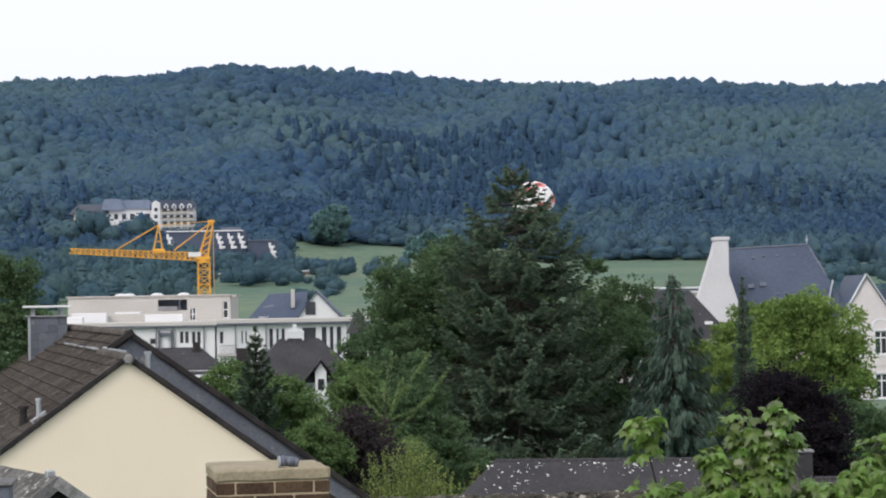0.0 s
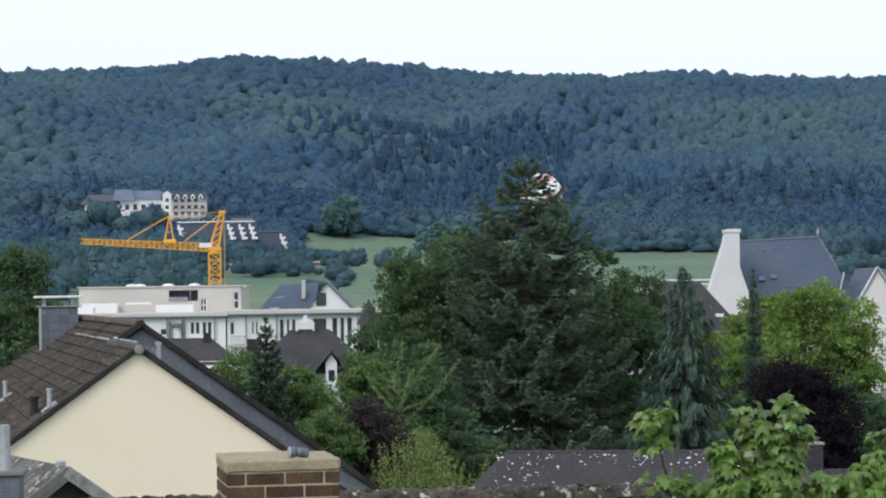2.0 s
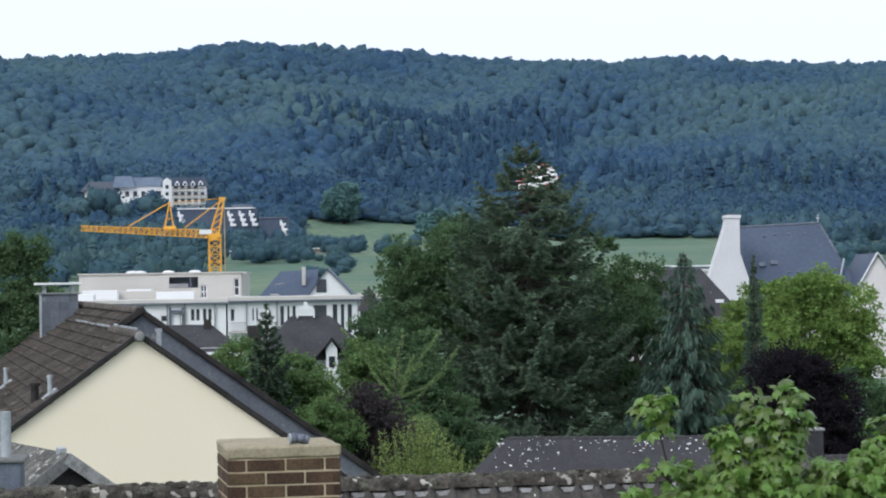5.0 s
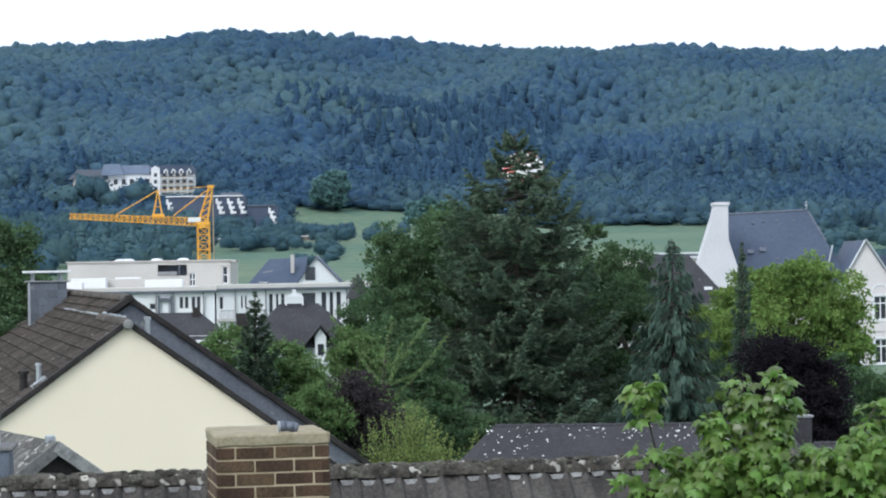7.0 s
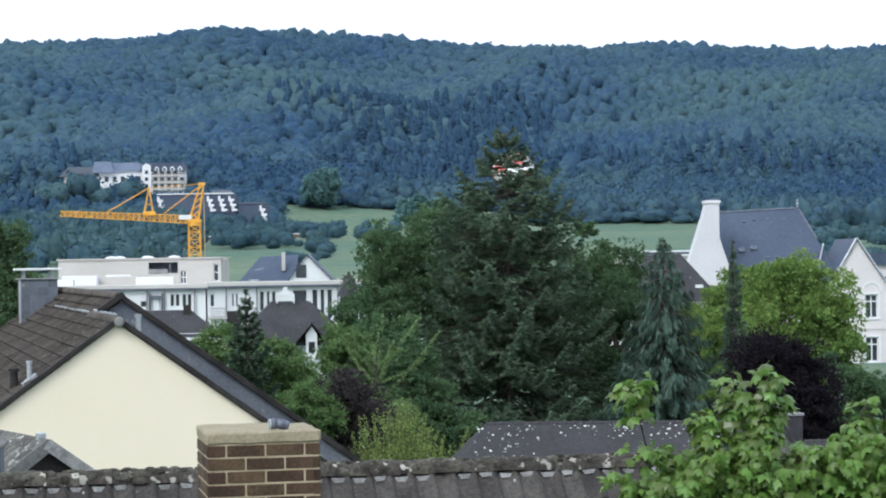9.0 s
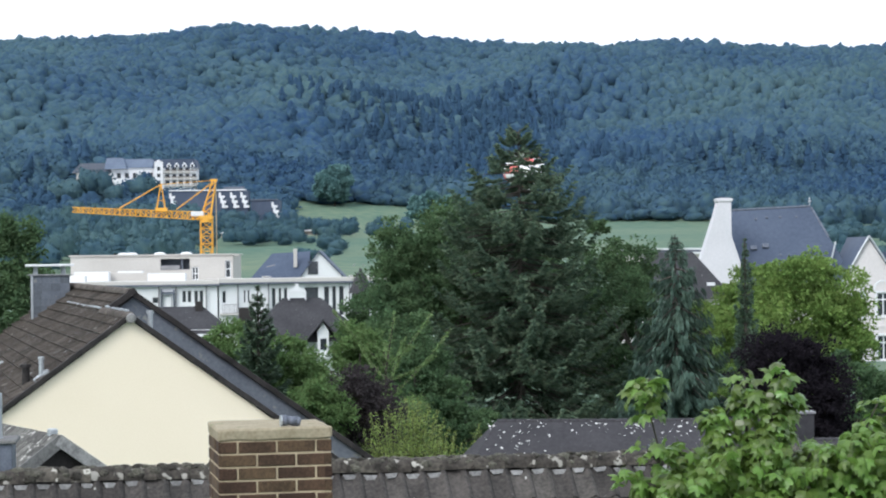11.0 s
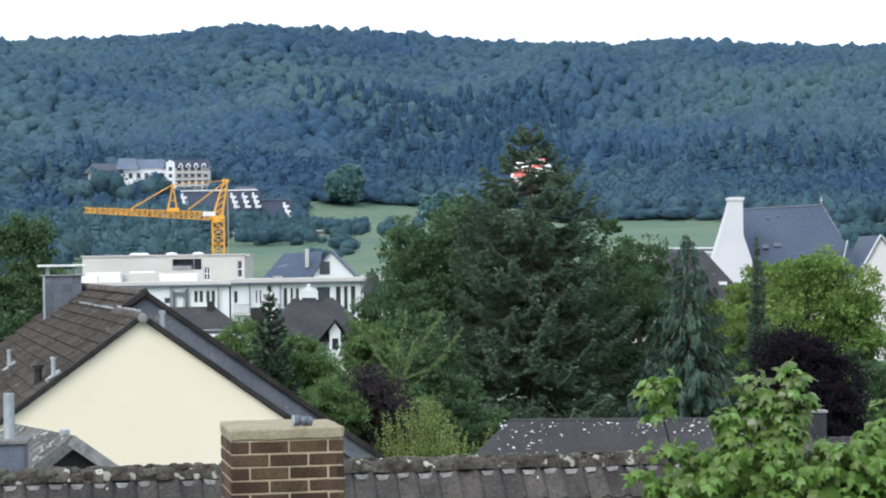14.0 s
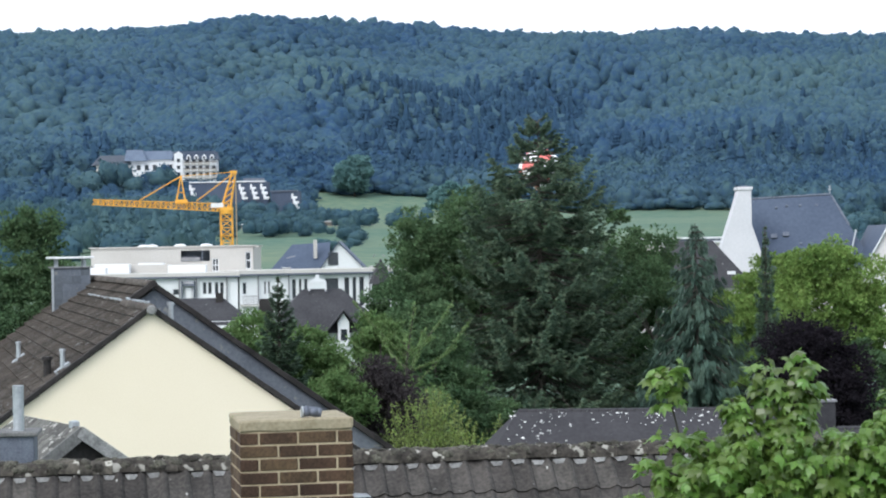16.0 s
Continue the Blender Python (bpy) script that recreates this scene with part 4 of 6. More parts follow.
part("flashing", Shape().box(0, 1.6, -0.06, 0.0, -0.05, 0.06, Matrix.Translation((-0.1, 0.0, 1.02)) @ Matrix.Rotation(-a, 4, "Y")), M_ZINC, slate_chimney, "zinc flashing along the roof")

# ---- small grey shed roof and the flue box behind the near ridge ----
shed = thing("shed", "small gabled shed with a lichened grey tile roof", "shed", (-6.07, 38.0, 0), 27)
part("wall", Shape().prism([(-0.62, 0), (0.62, 0), (0.62, 6.55), (0, 6.99), (-0.62, 6.55)], 0.15, 3.4), M_VERGE, shed, "dark grey gable wall")
for sd in (-1, 1):
    s = Shape()
    k = 0
    roof_slab(s, [(0, 0, 7.10), (sd * 0.95, 0, 6.42), (sd * 0.95, 3.6, 6.42), (0, 3.6, 7.10)] if sd > 0 else [(sd * 0.95, 0, 6.42), (0, 0, 7.10), (0, 3.6, 7.10), (sd * 0.95, 3.6, 6.42)], 0.11)
    rs = part("roof_side", s, M_SHED_TILE, shed, "lichened grey tile slope")
    for j in range(4):
        for i_ in range(12):
            ob = new("roof_tile", shed_tile) if (j or i_ or sd > 0) else new("roof_tile", mesh_of("roof_tile", Shape().box(0, 0.285, -0.27, 0, 0.0, 0.03, cut=0.006), M_SHED_TILE))
            shed_tile = ob.data
            ob.parent = rs
            ang = math.atan2(0.68, 0.95)
            ob.matrix_basis = (Matrix.Rotation(math.pi, 4, "Z") @ Matrix.Translation((0, -3.6, 0)) if sd < 0 else Matrix.Identity(4)) @ Matrix.Translation((0, 0.28 + i_ * 0.3, 7.115)) @ Matrix.Rotation(ang, 4, "Y") @ Matrix.Translation((j * 0.285, 0, 0)) @ Matrix.Rotation(radians(1.5), 4, "Y")
    part("bargeboard", Shape().box(0, 1.18, -0.03, 0.02, -0.17, 0.03, Matrix.Translation((0, -0.01, 7.12)) @ (Matrix.Rotation(math.atan2(0.68, 0.95), 4, "Y") if sd > 0 else Matrix.Rotation(math.pi - math.atan2(0.68, 0.95), 4, "Y") @ Matrix.Rotation(math.pi, 4, "X"))), M_BEDDING, shed, "weathered grey bargeboard")
part("ridge_vent", Shape().box(-0.07, 0.08, 0.35, 0.5, 7.05, 7.22, cut=0.02), M_ZINC, shed, "pale ridge vent")
flue_box = thing("flue_box", "grey metal-clad chimney box with a steel flue pipe", "chimney", (-7.0, 35.0, 0), 6)
part("body", Shape().box(-0.6, 0.66, 0, 0.8, 0, 7.23, cut=0.01), M_LEAD, flue_box)
part("cover_slab", Shape().box(-0.66, 0.73, -0.06, 0.86, 7.23, 7.30, cut=0.015), M_BEDDING, flue_box)
part("flue_pipe", Shape().tube((0.41, 0.3, 7.28), (0.41, 0.3, 8.0), 0.085, 0.085, 16), M_ZINC, flue_box, "bare steel flue pipe", smooth=False)


# ---- walls with true openings, and windows ----
def pierced_wall(x0, x1, z0, z1, y0, y1, holes, shape=None):
    """A wall from x0 to x1 with rectangular holes (xa, xb, za, zb) right through it."""
    s = shape or Shape()
    xs = sorted({x0, x1, *[h[0] for h in holes], *[h[1] for h in holes]})
    zs = sorted({z0, z1, *[h[2] for h in holes], *[h[3] for h in holes]})
    for a, b in zip(xs, xs[1:]):
        for c, d in zip(zs, zs[1:]):
            mx, mz = (a + b) / 2, (c + d) / 2
            if not any(h[0] < mx < h[1] and h[2] < mz < h[3] for h in holes):
                s.box(a, b, y0, y1, c, d)
    return s


def window(parent, xa, xb, za, zb, y, cols=2, rows=1, frame=0.07, mat=None, split=None):
    """A window in an opening: a frame with bars, and a pane in each light."""
    mat = mat or M_WHITE
    s = Shape()
    s.box(xa, xb, y, y + 0.08, za, za + frame).box(xa, xb, y, y + 0.08, zb - frame, zb)
    s.box(xa, xa + frame, y, y + 0.08, za + frame, zb - frame).box(xb - frame, xb, y, y + 0.08, za + frame, zb - frame)
    for k in range(1, cols):
        x = xa + (xb - xa) * k / cols
        s.box(x - frame / 2, x + frame / 2, y + 0.003, y + 0.077, za + frame, zb - frame)
    zr = [split] if split else [za + (zb - za) * k / rows for k in range(1, rows)]
    for z in zr:
        s.box(xa + frame, xb - frame, y + 0.005, y + 0.075, z - frame / 2, z + frame / 2)
    w = part("window", s, mat, parent)
    for k in range(cols):
        a, b = xa + (xb - xa) * k / cols, xa + (xb - xa) * (k + 1) / cols
        part("pane", Shape().box(a + 0.01, b - 0.01, y + 0.035, y + 0.045, za + 0.01, zb - 0.01), M_GLASS_DARK, w)
    return w


# ---- barn-like low roof with white lichen ----
barn = thing("low_outbuilding", "low outbuilding with a dark grey roof spotted with white lichen", "outbuilding", (1.97, 62.0, 0), 2)
part("wall", Shape().box(-0.9, 9.2, -2.6, 3.2, 0, 3.6), M_WHITE, barn)
s = Shape()
roof_slab(s, [(0, 0, 5.58), (-1.75, -3.2, 3.4), (9.9, -3.2, 3.4), (7.6, 0, 5.50)], 0.12)
roof_slab(s, [(0, 0, 5.58), (7.6, 0, 5.50), (9.9, 3.6, 3.4), (-1.75, 3.6, 3.4)], 0.12)
s.poly([(0, 0, 5.58), (-1.75, 3.6, 3.4), (-1.75, -3.2, 3.4)]).poly([(7.6, 0, 5.50), (9.9, -3.2, 3.4), (9.9, 3.6, 3.4)])
br = part("roof", s, M_LICHEN, barn, "dark grey hipped roof with white lichen spots")
s = Shape()
for k in range(420):
    u, v = random.uniform(-0.3, 7.4), random.random() ** 1.5 * 0.95
    x, y_, z_ = u - v * 0.6, -3.2 * v, 5.58 - 2.18 * v - 0.008 * u
    q = random.choice((0.01, 0.012, 0.016, 0.022, 0.03))
    b = len(s.v)
    for i in range(6):
        t = 1.047 * i
        rr = q * random.uniform(0.6, 1.3)
        s.v.append((x + math.cos(t) * rr * 1.3, y_ + math.sin(t) * rr, z_ + math.sin(t) * rr * 0.68 + 0.012))
    s.f.append(tuple(range(b, b + 6)))
M_SPOT = material("white_lichen", ((0.55, 0.55, 0.52), (0.72, 0.72, 0.70)), 0.95, 5.0, 30.0, 0, vary=0.2, island=True)
part("lichen", s, M_SPOT, br, "white lichen spots", kind="stuff")
lichen_cap = ridge_tile_mesh("ridge_cap", 0.37, 0.10, M_LICHEN, 77)
for k in range(31):
    ob = new("ridge_cap", lichen_cap)
    ob.parent = br
    ob.matrix_basis = pose(k * 0.245, 0, 5.54 - 0.0026 * k, 0, 0, 0) @ Matrix.Scale(0.7, 4)
part("roof_rib", Shape().box(3.93, 3.99, -1.9, -1.2, 4.30, 4.95), M_LEAD, br, "dark upright vent pipe")
part("skylight", Shape().box(5.6, 6.5, -1.7, -1.2, 4.3, 4.85, cut=0.02), M_LEAD, br, "dark roof window box")
grey_chimney = thing("grey_chimney", "dark grey clad chimney with a small white pot", "chimney", (10.34, 64.0, 0), 4)
part("body", Shape().box(0, 0.62, 0, 0.6, 3.5, 5.5, cut=0.01), M_DARKROOF, grey_chimney)
part("cover", Shape().box(-0.04, 0.66, -0.04, 0.64, 5.5, 5.57, cut=0.01), M_FRAME_GREY, grey_chimney)
part("pot", Shape().lathe([(0.07, 0), (0.085, 0.05), (0.05, 0.10), (0.06, 0.14), (0.02, 0.17)], 12, (0.28, 0.3, 5.57)), M_WHITE, grey_chimney, "small white pot", smooth=True)

# low gabled roof beyond the outbuilding's chimney
lean_to = thing("low_garage", "low garage with a weathered grey ridged roof", "garage", (10.45, 61.0, 0), 3)
part("wall", Shape().box(0.2, 7.8, -2.2, 2.2, 0, 3.4), M_WHITE, lean_to)
s = Shape()
roof_slab(s, [(0, 0, 5.03), (0, -2.6, 3.3), (8, -2.6, 3.3), (8, 0, 5.03)], 0.12)
roof_slab(s, [(0, 0, 5.03), (8, 0, 5.03), (8, 2.6, 3.3), (0, 2.6, 3.3)], 0.12)
gr = part("roof", s, M_LICHEN, lean_to, "weathered grey roof")
for k in range(31):
    ob = new("ridge_cap", lichen_cap)
    ob.parent = gr
    ob.matrix_basis = pose(k * 0.255, 0, 5.00, 0, random.uniform(-0.6, 0.6), 0) @ Matrix.Scale(0.72, 4)

# ---- old school with slate roof and tall white gable chimney ----
school = thing("school", "pale plastered school with steep slate roof and white chimney gable", "school", (0, 0, 0))
s = Shape()
RL, RR = (28.7, 220.0, 14.25), (37.5, 220.0, 14.62)
EL, ER, BR_, BL_ = (28.6, 214.0, 5.6), (41.6, 214.0, 5.9), (41.6, 226.0, 5.9), (28.6, 226.0, 5.6)
s.v += [RL, RR, EL, ER, BR_, BL_]
s.f += [(2, 3, 1, 0), (3, 4, 1), (4, 5, 0, 1), (5, 2, 0), (5, 4, 3, 2)]
sr = part("main_roof", s, M_SLATE, school, "steep dark blue-grey slate roof")
part("main_wall", Shape().box(28.9, 41.2, 214.4, 225.6, 0, 5.6), M_PINK, school)
part("ridge_cap", Shape().tube(RL, RR, 0.11, 0.11, 8), M_LEAD, school, "dark ridge capping")
s = Shape().tube((37.45, 220, 14.6), (37.45, 220, 15.5), 0.06, 0.03, 8).tube((37.45, 220, 15.0), (37.45, 220, 15.16), 0.16, 0.16, 10).tube((37.45, 220, 15.3), (37.45, 220, 15.4), 0.1, 0.1, 10)
part("finial", s, M_ZINC, school, "pale metal finial")
part("hip_flashing", Shape().tube((37.6, 219.95, 14.5), (38.9, 217.9, 11.6), 0.09, 0.09, 6), M_LEAD, school)
for u, v, big_ in ((0.42, 0.42, 1), (0.30, 0.44, 1), (0.80, 0.66, 1), (0.38, 0.62, 0), (0.63, 0.63, 1), (0.55, 0.52, 0), (0.47, 0.1, 0), (0.62, 0.1, 0), (0.8, 0.1, 0), (0.35, 0.12, 0)):
    x = 29.2 + 8.4 * u + v * (u - 0.4) * 3
    y_, z_ = 220 - 6 * v, 14.4 - 8.7 * v
    q = 0.30 if big_ else 0.12
    m = Matrix.Translation((x, y_, z_)) @ Matrix.Rotation(math.atan2(8.7, 6), 4, "X")
    hatch = part("roof_hatch", Shape().box(-q, q, -q * 0.75, q * 0.75, 0.0, 0.22 if big_ else 0.14, m, cut=0.015), M_LEAD, sr, "small dark roof hatch")
# chimney gable
prof = [(25.8, 0), (30.7, 0), (30.7, 7.2), (29.95, 8.7), (28.95, 11.8), (28.95, 15.0), (27.75, 15.0), (27.55, 14.1), (26.05, 9.5), (25.8, 9.1)]
gable = part("chimney_gable", Shape().prism(prof, 213.2, 215.6), M_PLASTER, school, "white plastered chimney gable")
part("chimney_crown", Shape().box(27.62, 29.08, 213.1, 215.7, 15.0, 15.32, cut=0.04), M_PLASTER, gable)
part("chimney_flue", Shape().box(27.95, 28.8, 213.6, 215.0, 15.32, 15.42), M_LEAD, gable)
# front wing with windows
WX0, WA, WX1 = 38.95, 41.25, 44.6
WZ0, WZA, WZ1 = 7.7, 11.55, 6.4
holes = [(41.95, 43.15, 4.15, 6.35), (41.95, 43.15, 0.1, 2.4), (39.6, 40.7, 0.1, 2.4), (39.6, 40.7, 4.15, 6.35)]
s = pierced_wall(WX0, WX1, -1.0, 6.4, 210.4, 210.9, holes)
s.prism([(WX0, 6.4), (WX1, 6.4), (WA, WZA), (WX0, WZ0)], 210.4, 210.9)
s.box(WX0, WX0 + 0.4, 210.9, 214.4, -1, 7.6).box(WX1 - 0.4, WX1, 210.9, 218, -1, 6.4)
wing = part("wing_wall", s, M_PINK, school, "pale pink plastered gable wall")
part("room_back", Shape().box(WX0 + 0.4, WX1 - 0.4, 212.2, 212.4, -1, 7), M_LEAD, school)
for xa, xb, za, zb in holes:
    w = window(wing, xa, xb, za, zb, 210.6, 2, 1, 0.11, M_WHITE, za + (zb - za) * 0.70)
    part("surround", Shape().box(xa - 0.2, xb + 0.2, 210.34, 210.4, zb, zb + 0.16).box(xa - 0.2, xa, 210.34, 210.4, za, zb).box(xb, xb + 0.2, 210.34, 210.4, za, zb).box(xa - 0.22, xb + 0.22, 210.30, 210.4, za - 0.14, za), M_WHITE, w)
s = Shape()
for k in range(10):
    a0, a1 = math.pi * k / 10, math.pi * (k + 1) / 10
    s.prism([(42.55 + math.cos(a0) * 0.8, 6.62 + math.sin(a0) * 0.75), (42.55 + math.cos(a0) * 0.95, 6.62 + math.sin(a0) * 0.9), (42.55 + math.cos(a1) * 0.95, 6.62 + math.sin(a1) * 0.9), (42.55 + math.cos(a1) * 0.8, 6.62 + math.sin(a1) * 0.75)], 210.33, 210.4)
part("arch_moulding", s, M_WHITE, wing, "plaster arch over the window")
part("string_course", Shape().box(WX0 - 0.05, WX1 + 0.05, 210.32, 210.4, 3.1, 3.3), M_PINK, wing)
s = Shape()
s.v += [(WA, 210.2, WZA), (WA, 221, WZA), (WX0 - 0.25, 218.5, WZ0 - 0.4), (WX0 - 0.25, 210.2, WZ0 - 0.4), (WX1 + 0.2, 210.2, 6.2), (WX1 + 0.2, 219, 6.2)]
s.f += [(3, 0, 1, 2), (0, 4, 5, 1)]
k = len(s.v)
s.v += [(x, y_, z_ - 0.2) for x, y_, z_ in s.v[:6]]
s.f += [(9, 8, 7, 6), (6, 7, 11, 10), (3, 9, 6, 0), (0, 6, 10, 4)]
part("wing_roof", s, M_SLATE, school, "slate roof of the front wing")
part("verge_moulding", Shape().tube((WX0 - 0.25, 210.2, WZ0 - 0.45), (WA, 210.2, WZA + 0.05), 0.11, 0.11, 6).tube((WA, 210.2, WZA + 0.05), (WX1 + 0.2, 210.2, 6.15), 0.11, 0.11, 6), M_ZINC, school, "pale stone verge")
part("valley_flashing", Shape().tube((39.35, 216.9, 11.1), (37.55, 213.4, 5.9), 0.09, 0.09, 6), M_ZINC, school, "pale zinc valley flashing")

# ---- long hall behind the school, dark-roofed house beside it ----
hall = thing("long_hall", "long pale hall with a flat grey roof edge", "building", (0, 0, 0))
part("wall", pierced_wall(44, 90, 0, 8.6, 300, 300.4, [(46 + k * 5, 49.5 + k * 5, 5.2, 7.2) for k in range(8)]).box(44, 90, 300.4, 320, 0, 8.6), M_PINK, hall)
for k in range(8):
    window(hall, 46 + k * 5, 49.5 + k * 5, 5.2, 7.2, 300.1, 3, 1, 0.1)
part("roof", Shape().prism([(43, 8.6), (91, 8.6), (91, 9.9), (46, 10.3), (43, 9.9)], 299.5, 321), M_SLATE, hall, "flat dark grey roof")
gap_house = thing("brown_roof_house", "house with a dark brown hipped roof beside the school", "house", (21.4, 200, 0), 8)
part("wall", Shape().box(-3.4, 4.4, -3, 4, 0, 6.6), M_PINK, gap_house)
s = Shape()
s.v += [(-1.5, 0.5, 10.3), (2.5, 0.5, 10.3), (-4, -3.6, 6.2), (5.2, -3.6, 6.2), (5.2, 4.6, 6.2), (-4, 4.6, 6.2)]
s.f += [(2, 3, 1, 0), (3, 4, 1), (4, 5, 0, 1), (5, 2, 0), (5, 4, 3, 2)]
part("roof", s, M_DARKROOF, gap_house, "dark brown hipped roof")
part("roof_window", Shape().box(3.0, 3.7, -2.5, -1.2, 7.35, 7.62), M_WHITE, gap_house)
flat_far = thing("flat_roof_hall", "far flat-roofed grey hall with white roof edges", "building", (0, 0, 0))
part("wall", Shape().box(26, 40, 300, 312, 0, 10.2), M_BEIGE, flat_far)
part("roof_edge", Shape().box(25.6, 40.4, 299.6, 312.4, 10.2, 10.45).box(25.6, 40.4, 299.6, 312.4, 10.75, 10.98), M_WHITE, flat_far, "white roof edges")
part("roof_band", Shape().box(25.8, 40.2, 299.8, 312.2, 10.45, 10.75), M_LEAD, flat_far)

# ---- white flat-roofed building ----
clinic = thing("white_building", "long white flat-roofed building with dark window strips and grey upper storey", "building", (0, 0, 0))
Z0, Z1 = 2.0, 6.6
wins = [(-35.6, -35.2, 5.5, 6.1), (-30.5, -29.8, 5.35, 6.0), (-27.15, -26.72, 5.4, 6.72), (-26.56, -26.13, 5.4, 6.72), (-25.8, -25.37, 5.4, 6.72), (-25.21, -24.78, 5.4, 6.72)]
wall_1 = part("wall", pierced_wall(-42.5, -23.2, Z0 - 2, 7.2, 257, 257.4, wins), M_WHITE, clinic, "white rendered wall")
for w in wins:
    window(wall_1, *w, 257.12, 1, 1, 0.07, M_FRAME_GREY)
part("room_back", Shape().box(-42.5, -23.2, 259.0, 259.2, 0, 7.2), M_LEAD, clinic)
part("entrance_bay", Shape().box(-29.5, -29.38, 256.4, 257, 0, 6.9).box(-28.1, -27.98, 256.4, 257, 0, 6.9).box(-29.38, -28.1, 256.4, 256.9, 6.35, 6.6), M_LEAD, clinic, "dark steel bay frame")
part("entrance_door", Shape().box(-29.1, -28.35, 256.86, 256.97, 3.4, 6.2, cut=0.02), M_WHITE, clinic)
part("roof_slab", Shape().box(-43.2, -22.9, 256.5, 274, 7.36, 7.78), M_BEIGE, clinic, "pale flat roof slab")
part("gutter", Shape().box(-43.2, -22.9, 256.42, 256.5, 7.24, 7.42).box(-43.2, -22.9, 256.5, 257.4, 7.2, 7.36), M_LEAD, clinic, "dark gutter line")
for x in (-41.0, -36.3, -29.75, -27.8, -24.4):
    part("downpipe", Shape().tube((x, 256.7, 0), (x, 256.7, 7.25), 0.09, 0.09, 8), M_FRAME_GREY, clinic)
rear = thing("white_building_wing", "white receding wing with tall glazed openings under a flat roof", "building", (-23.0, 257.2, 0), 14)
wins2 = [(0.3, 0.85, 5.2, 6.7), (2.75, 3.1, 5.2, 6.75), (3.2, 3.55, 5.2, 6.75), (5.95, 6.55, 4.6, 6.95), (6.75, 7.2, 4.6, 6.95), (7.35, 7.9, 4.6, 6.95), (9.75, 11.5, 4.2, 7.0), (12.0, 12.75, 3.6, 7.05), (12.95, 13.55, 3.6, 7.05), (13.75, 14.45, 3.6, 7.05)]
wall_2 = part("wall", pierced_wall(0, 18.6, 0, 7.3, 0, 0.4, wins2), M_WHITE, rear, "white rendered wall")
for w in wins2:
    window(wall_2, *w, 0.15, 2 if w[1] - w[0] > 2 else 1, 1, 0.1, M_WHITE)
part("room_back", Shape().box(0, 18.6, 2.0, 2.2, 0, 7.3), M_LEAD, rear)
part("roof_slab", Shape().box(-0.2, 25, -0.5, 12, 7.5, 7.95), M_BEIGE, rear, "pale flat roof slab")
part("gutter", Shape().box(-0.2, 25, -0.58, -0.5, 7.38, 7.56).box(-0.2, 25, -0.5, 0.4, 7.3, 7.5), M_LEAD, rear, "dark gutter line")
part("end_wall", Shape().box(18.6, 25, 0.5, 0.9, 0, 7.4), M_WHITE, rear)
for x in (2.1, 5.6, 15.0):
    part("downpipe", Shape().tube((x, -0.2, 0), (x, -0.2, 7.4), 0.08, 0.08, 8), M_FRAME_GREY, rear)
rail = Shape().box(0.2, 2.0, -0.95, -0.90, 5.05, 5.12).box(0.2, 2.0, -0.95, -0.90, 4.1, 4.16)
for k in range(10):
    rail.box(0.2 + k * 0.195, 0.245 + k * 0.195, -0.945, -0.905, 4.16, 5.05)
part("balcony_rail", rail, M_FRAME_GREY, rear, "grey metal balcony railing")
part("balcony_slab", Shape().box(0.1, 2.1, -1.0, 0, 3.9, 4.1), M_BEIGE, rear)
upper = thing("upper_storey", "beige-grey set-back upper storey with loggia on the flat roof", "building", (0, 0, 0))
hl = [(-31.5, -28.0, 9.05, 10.35), (-27.75, -26.95, 7.75, 9.35), (-23.75, -23.05, 8.0, 10.1)]
uw = part("wall", pierced_wall(-42.3, -22.8, 7.3, 10.75, 274, 274.4, hl), M_BEIGE, upper, "beige-grey rendered wall")
window(uw, *hl[1], 274.15, 2, 2, 0.12, M_WHITE)
window(uw, *hl[2], 274.15, 1, 2, 0.12, M_WHITE)
part("loggia_back", Shape().box(-42.2, -22.9, 276, 276.2, 7.35, 10.7), M_LEAD, upper, "dark loggia recess")
part("loggia_screen", Shape().box(-31.5, -29.2, 273.9, 274.0, 9.05, 9.55), M_FRAME_GREY, upper)
part("loggia_post", Shape().box(-29.0, -28.85, 274.05, 274.3, 9.05, 10.35), M_LEAD, upper)
part("side_wall", Shape().box(-42.3, -42.0, 274.4, 286, 7.3, 10.75), M_BEIGE, upper)
part("side_wall", Shape().box(-23.1, -22.8, 274.4, 286, 7.3, 10.75), M_BEIGE, upper)
part("roof", Shape().box(-42.5, -22.6, 273.8, 286.2, 10.75, 10.9).box(-22.6, -22.1, 273.8, 275, 10.6, 10.8), M_BEIGE, upper, "flat roof with thin pale edge")
for x in (-36.2, -35.2, -31.8, -28.6):
    part("skylight_dome", Shape().lathe([(0.75, 0), (0.72, 0.1), (0.5, 0.22), (0.0, 0.28)], 14, (x, 276, 10.9)), M_WHITE, upper, "white skylight dome", smooth=True)
for xa, xb, za, zb, y_ in ((-41.0, -36.9, 7.7, 8.9, 268), (-41.0, -38.8, 7.7, 8.5, 262), (-38.6, -32.4, 7.7, 8.75, 270), (-36.2, -33.2, 8.7, 8.95, 270.5), (-32.0, -27.6, 7.7, 8.65, 265)):
    white_hut = thing("roof_parapet", "low white parapet box on the flat roof", "parapet", (0, 0, 0), group="parapets on the flat roof")
    part("box", Shape().box(xa, xb, y_, y_ + 1.6, za, zb, cut=0.04), M_WHITE if xa != -38.6 else M_BEIGE, white_hut)
dish_1 = thing("satellite_dish", "white satellite dish on a short mast", "satellite dish", (-8.2, 268, 7.95), 10, group="satellite dishes")
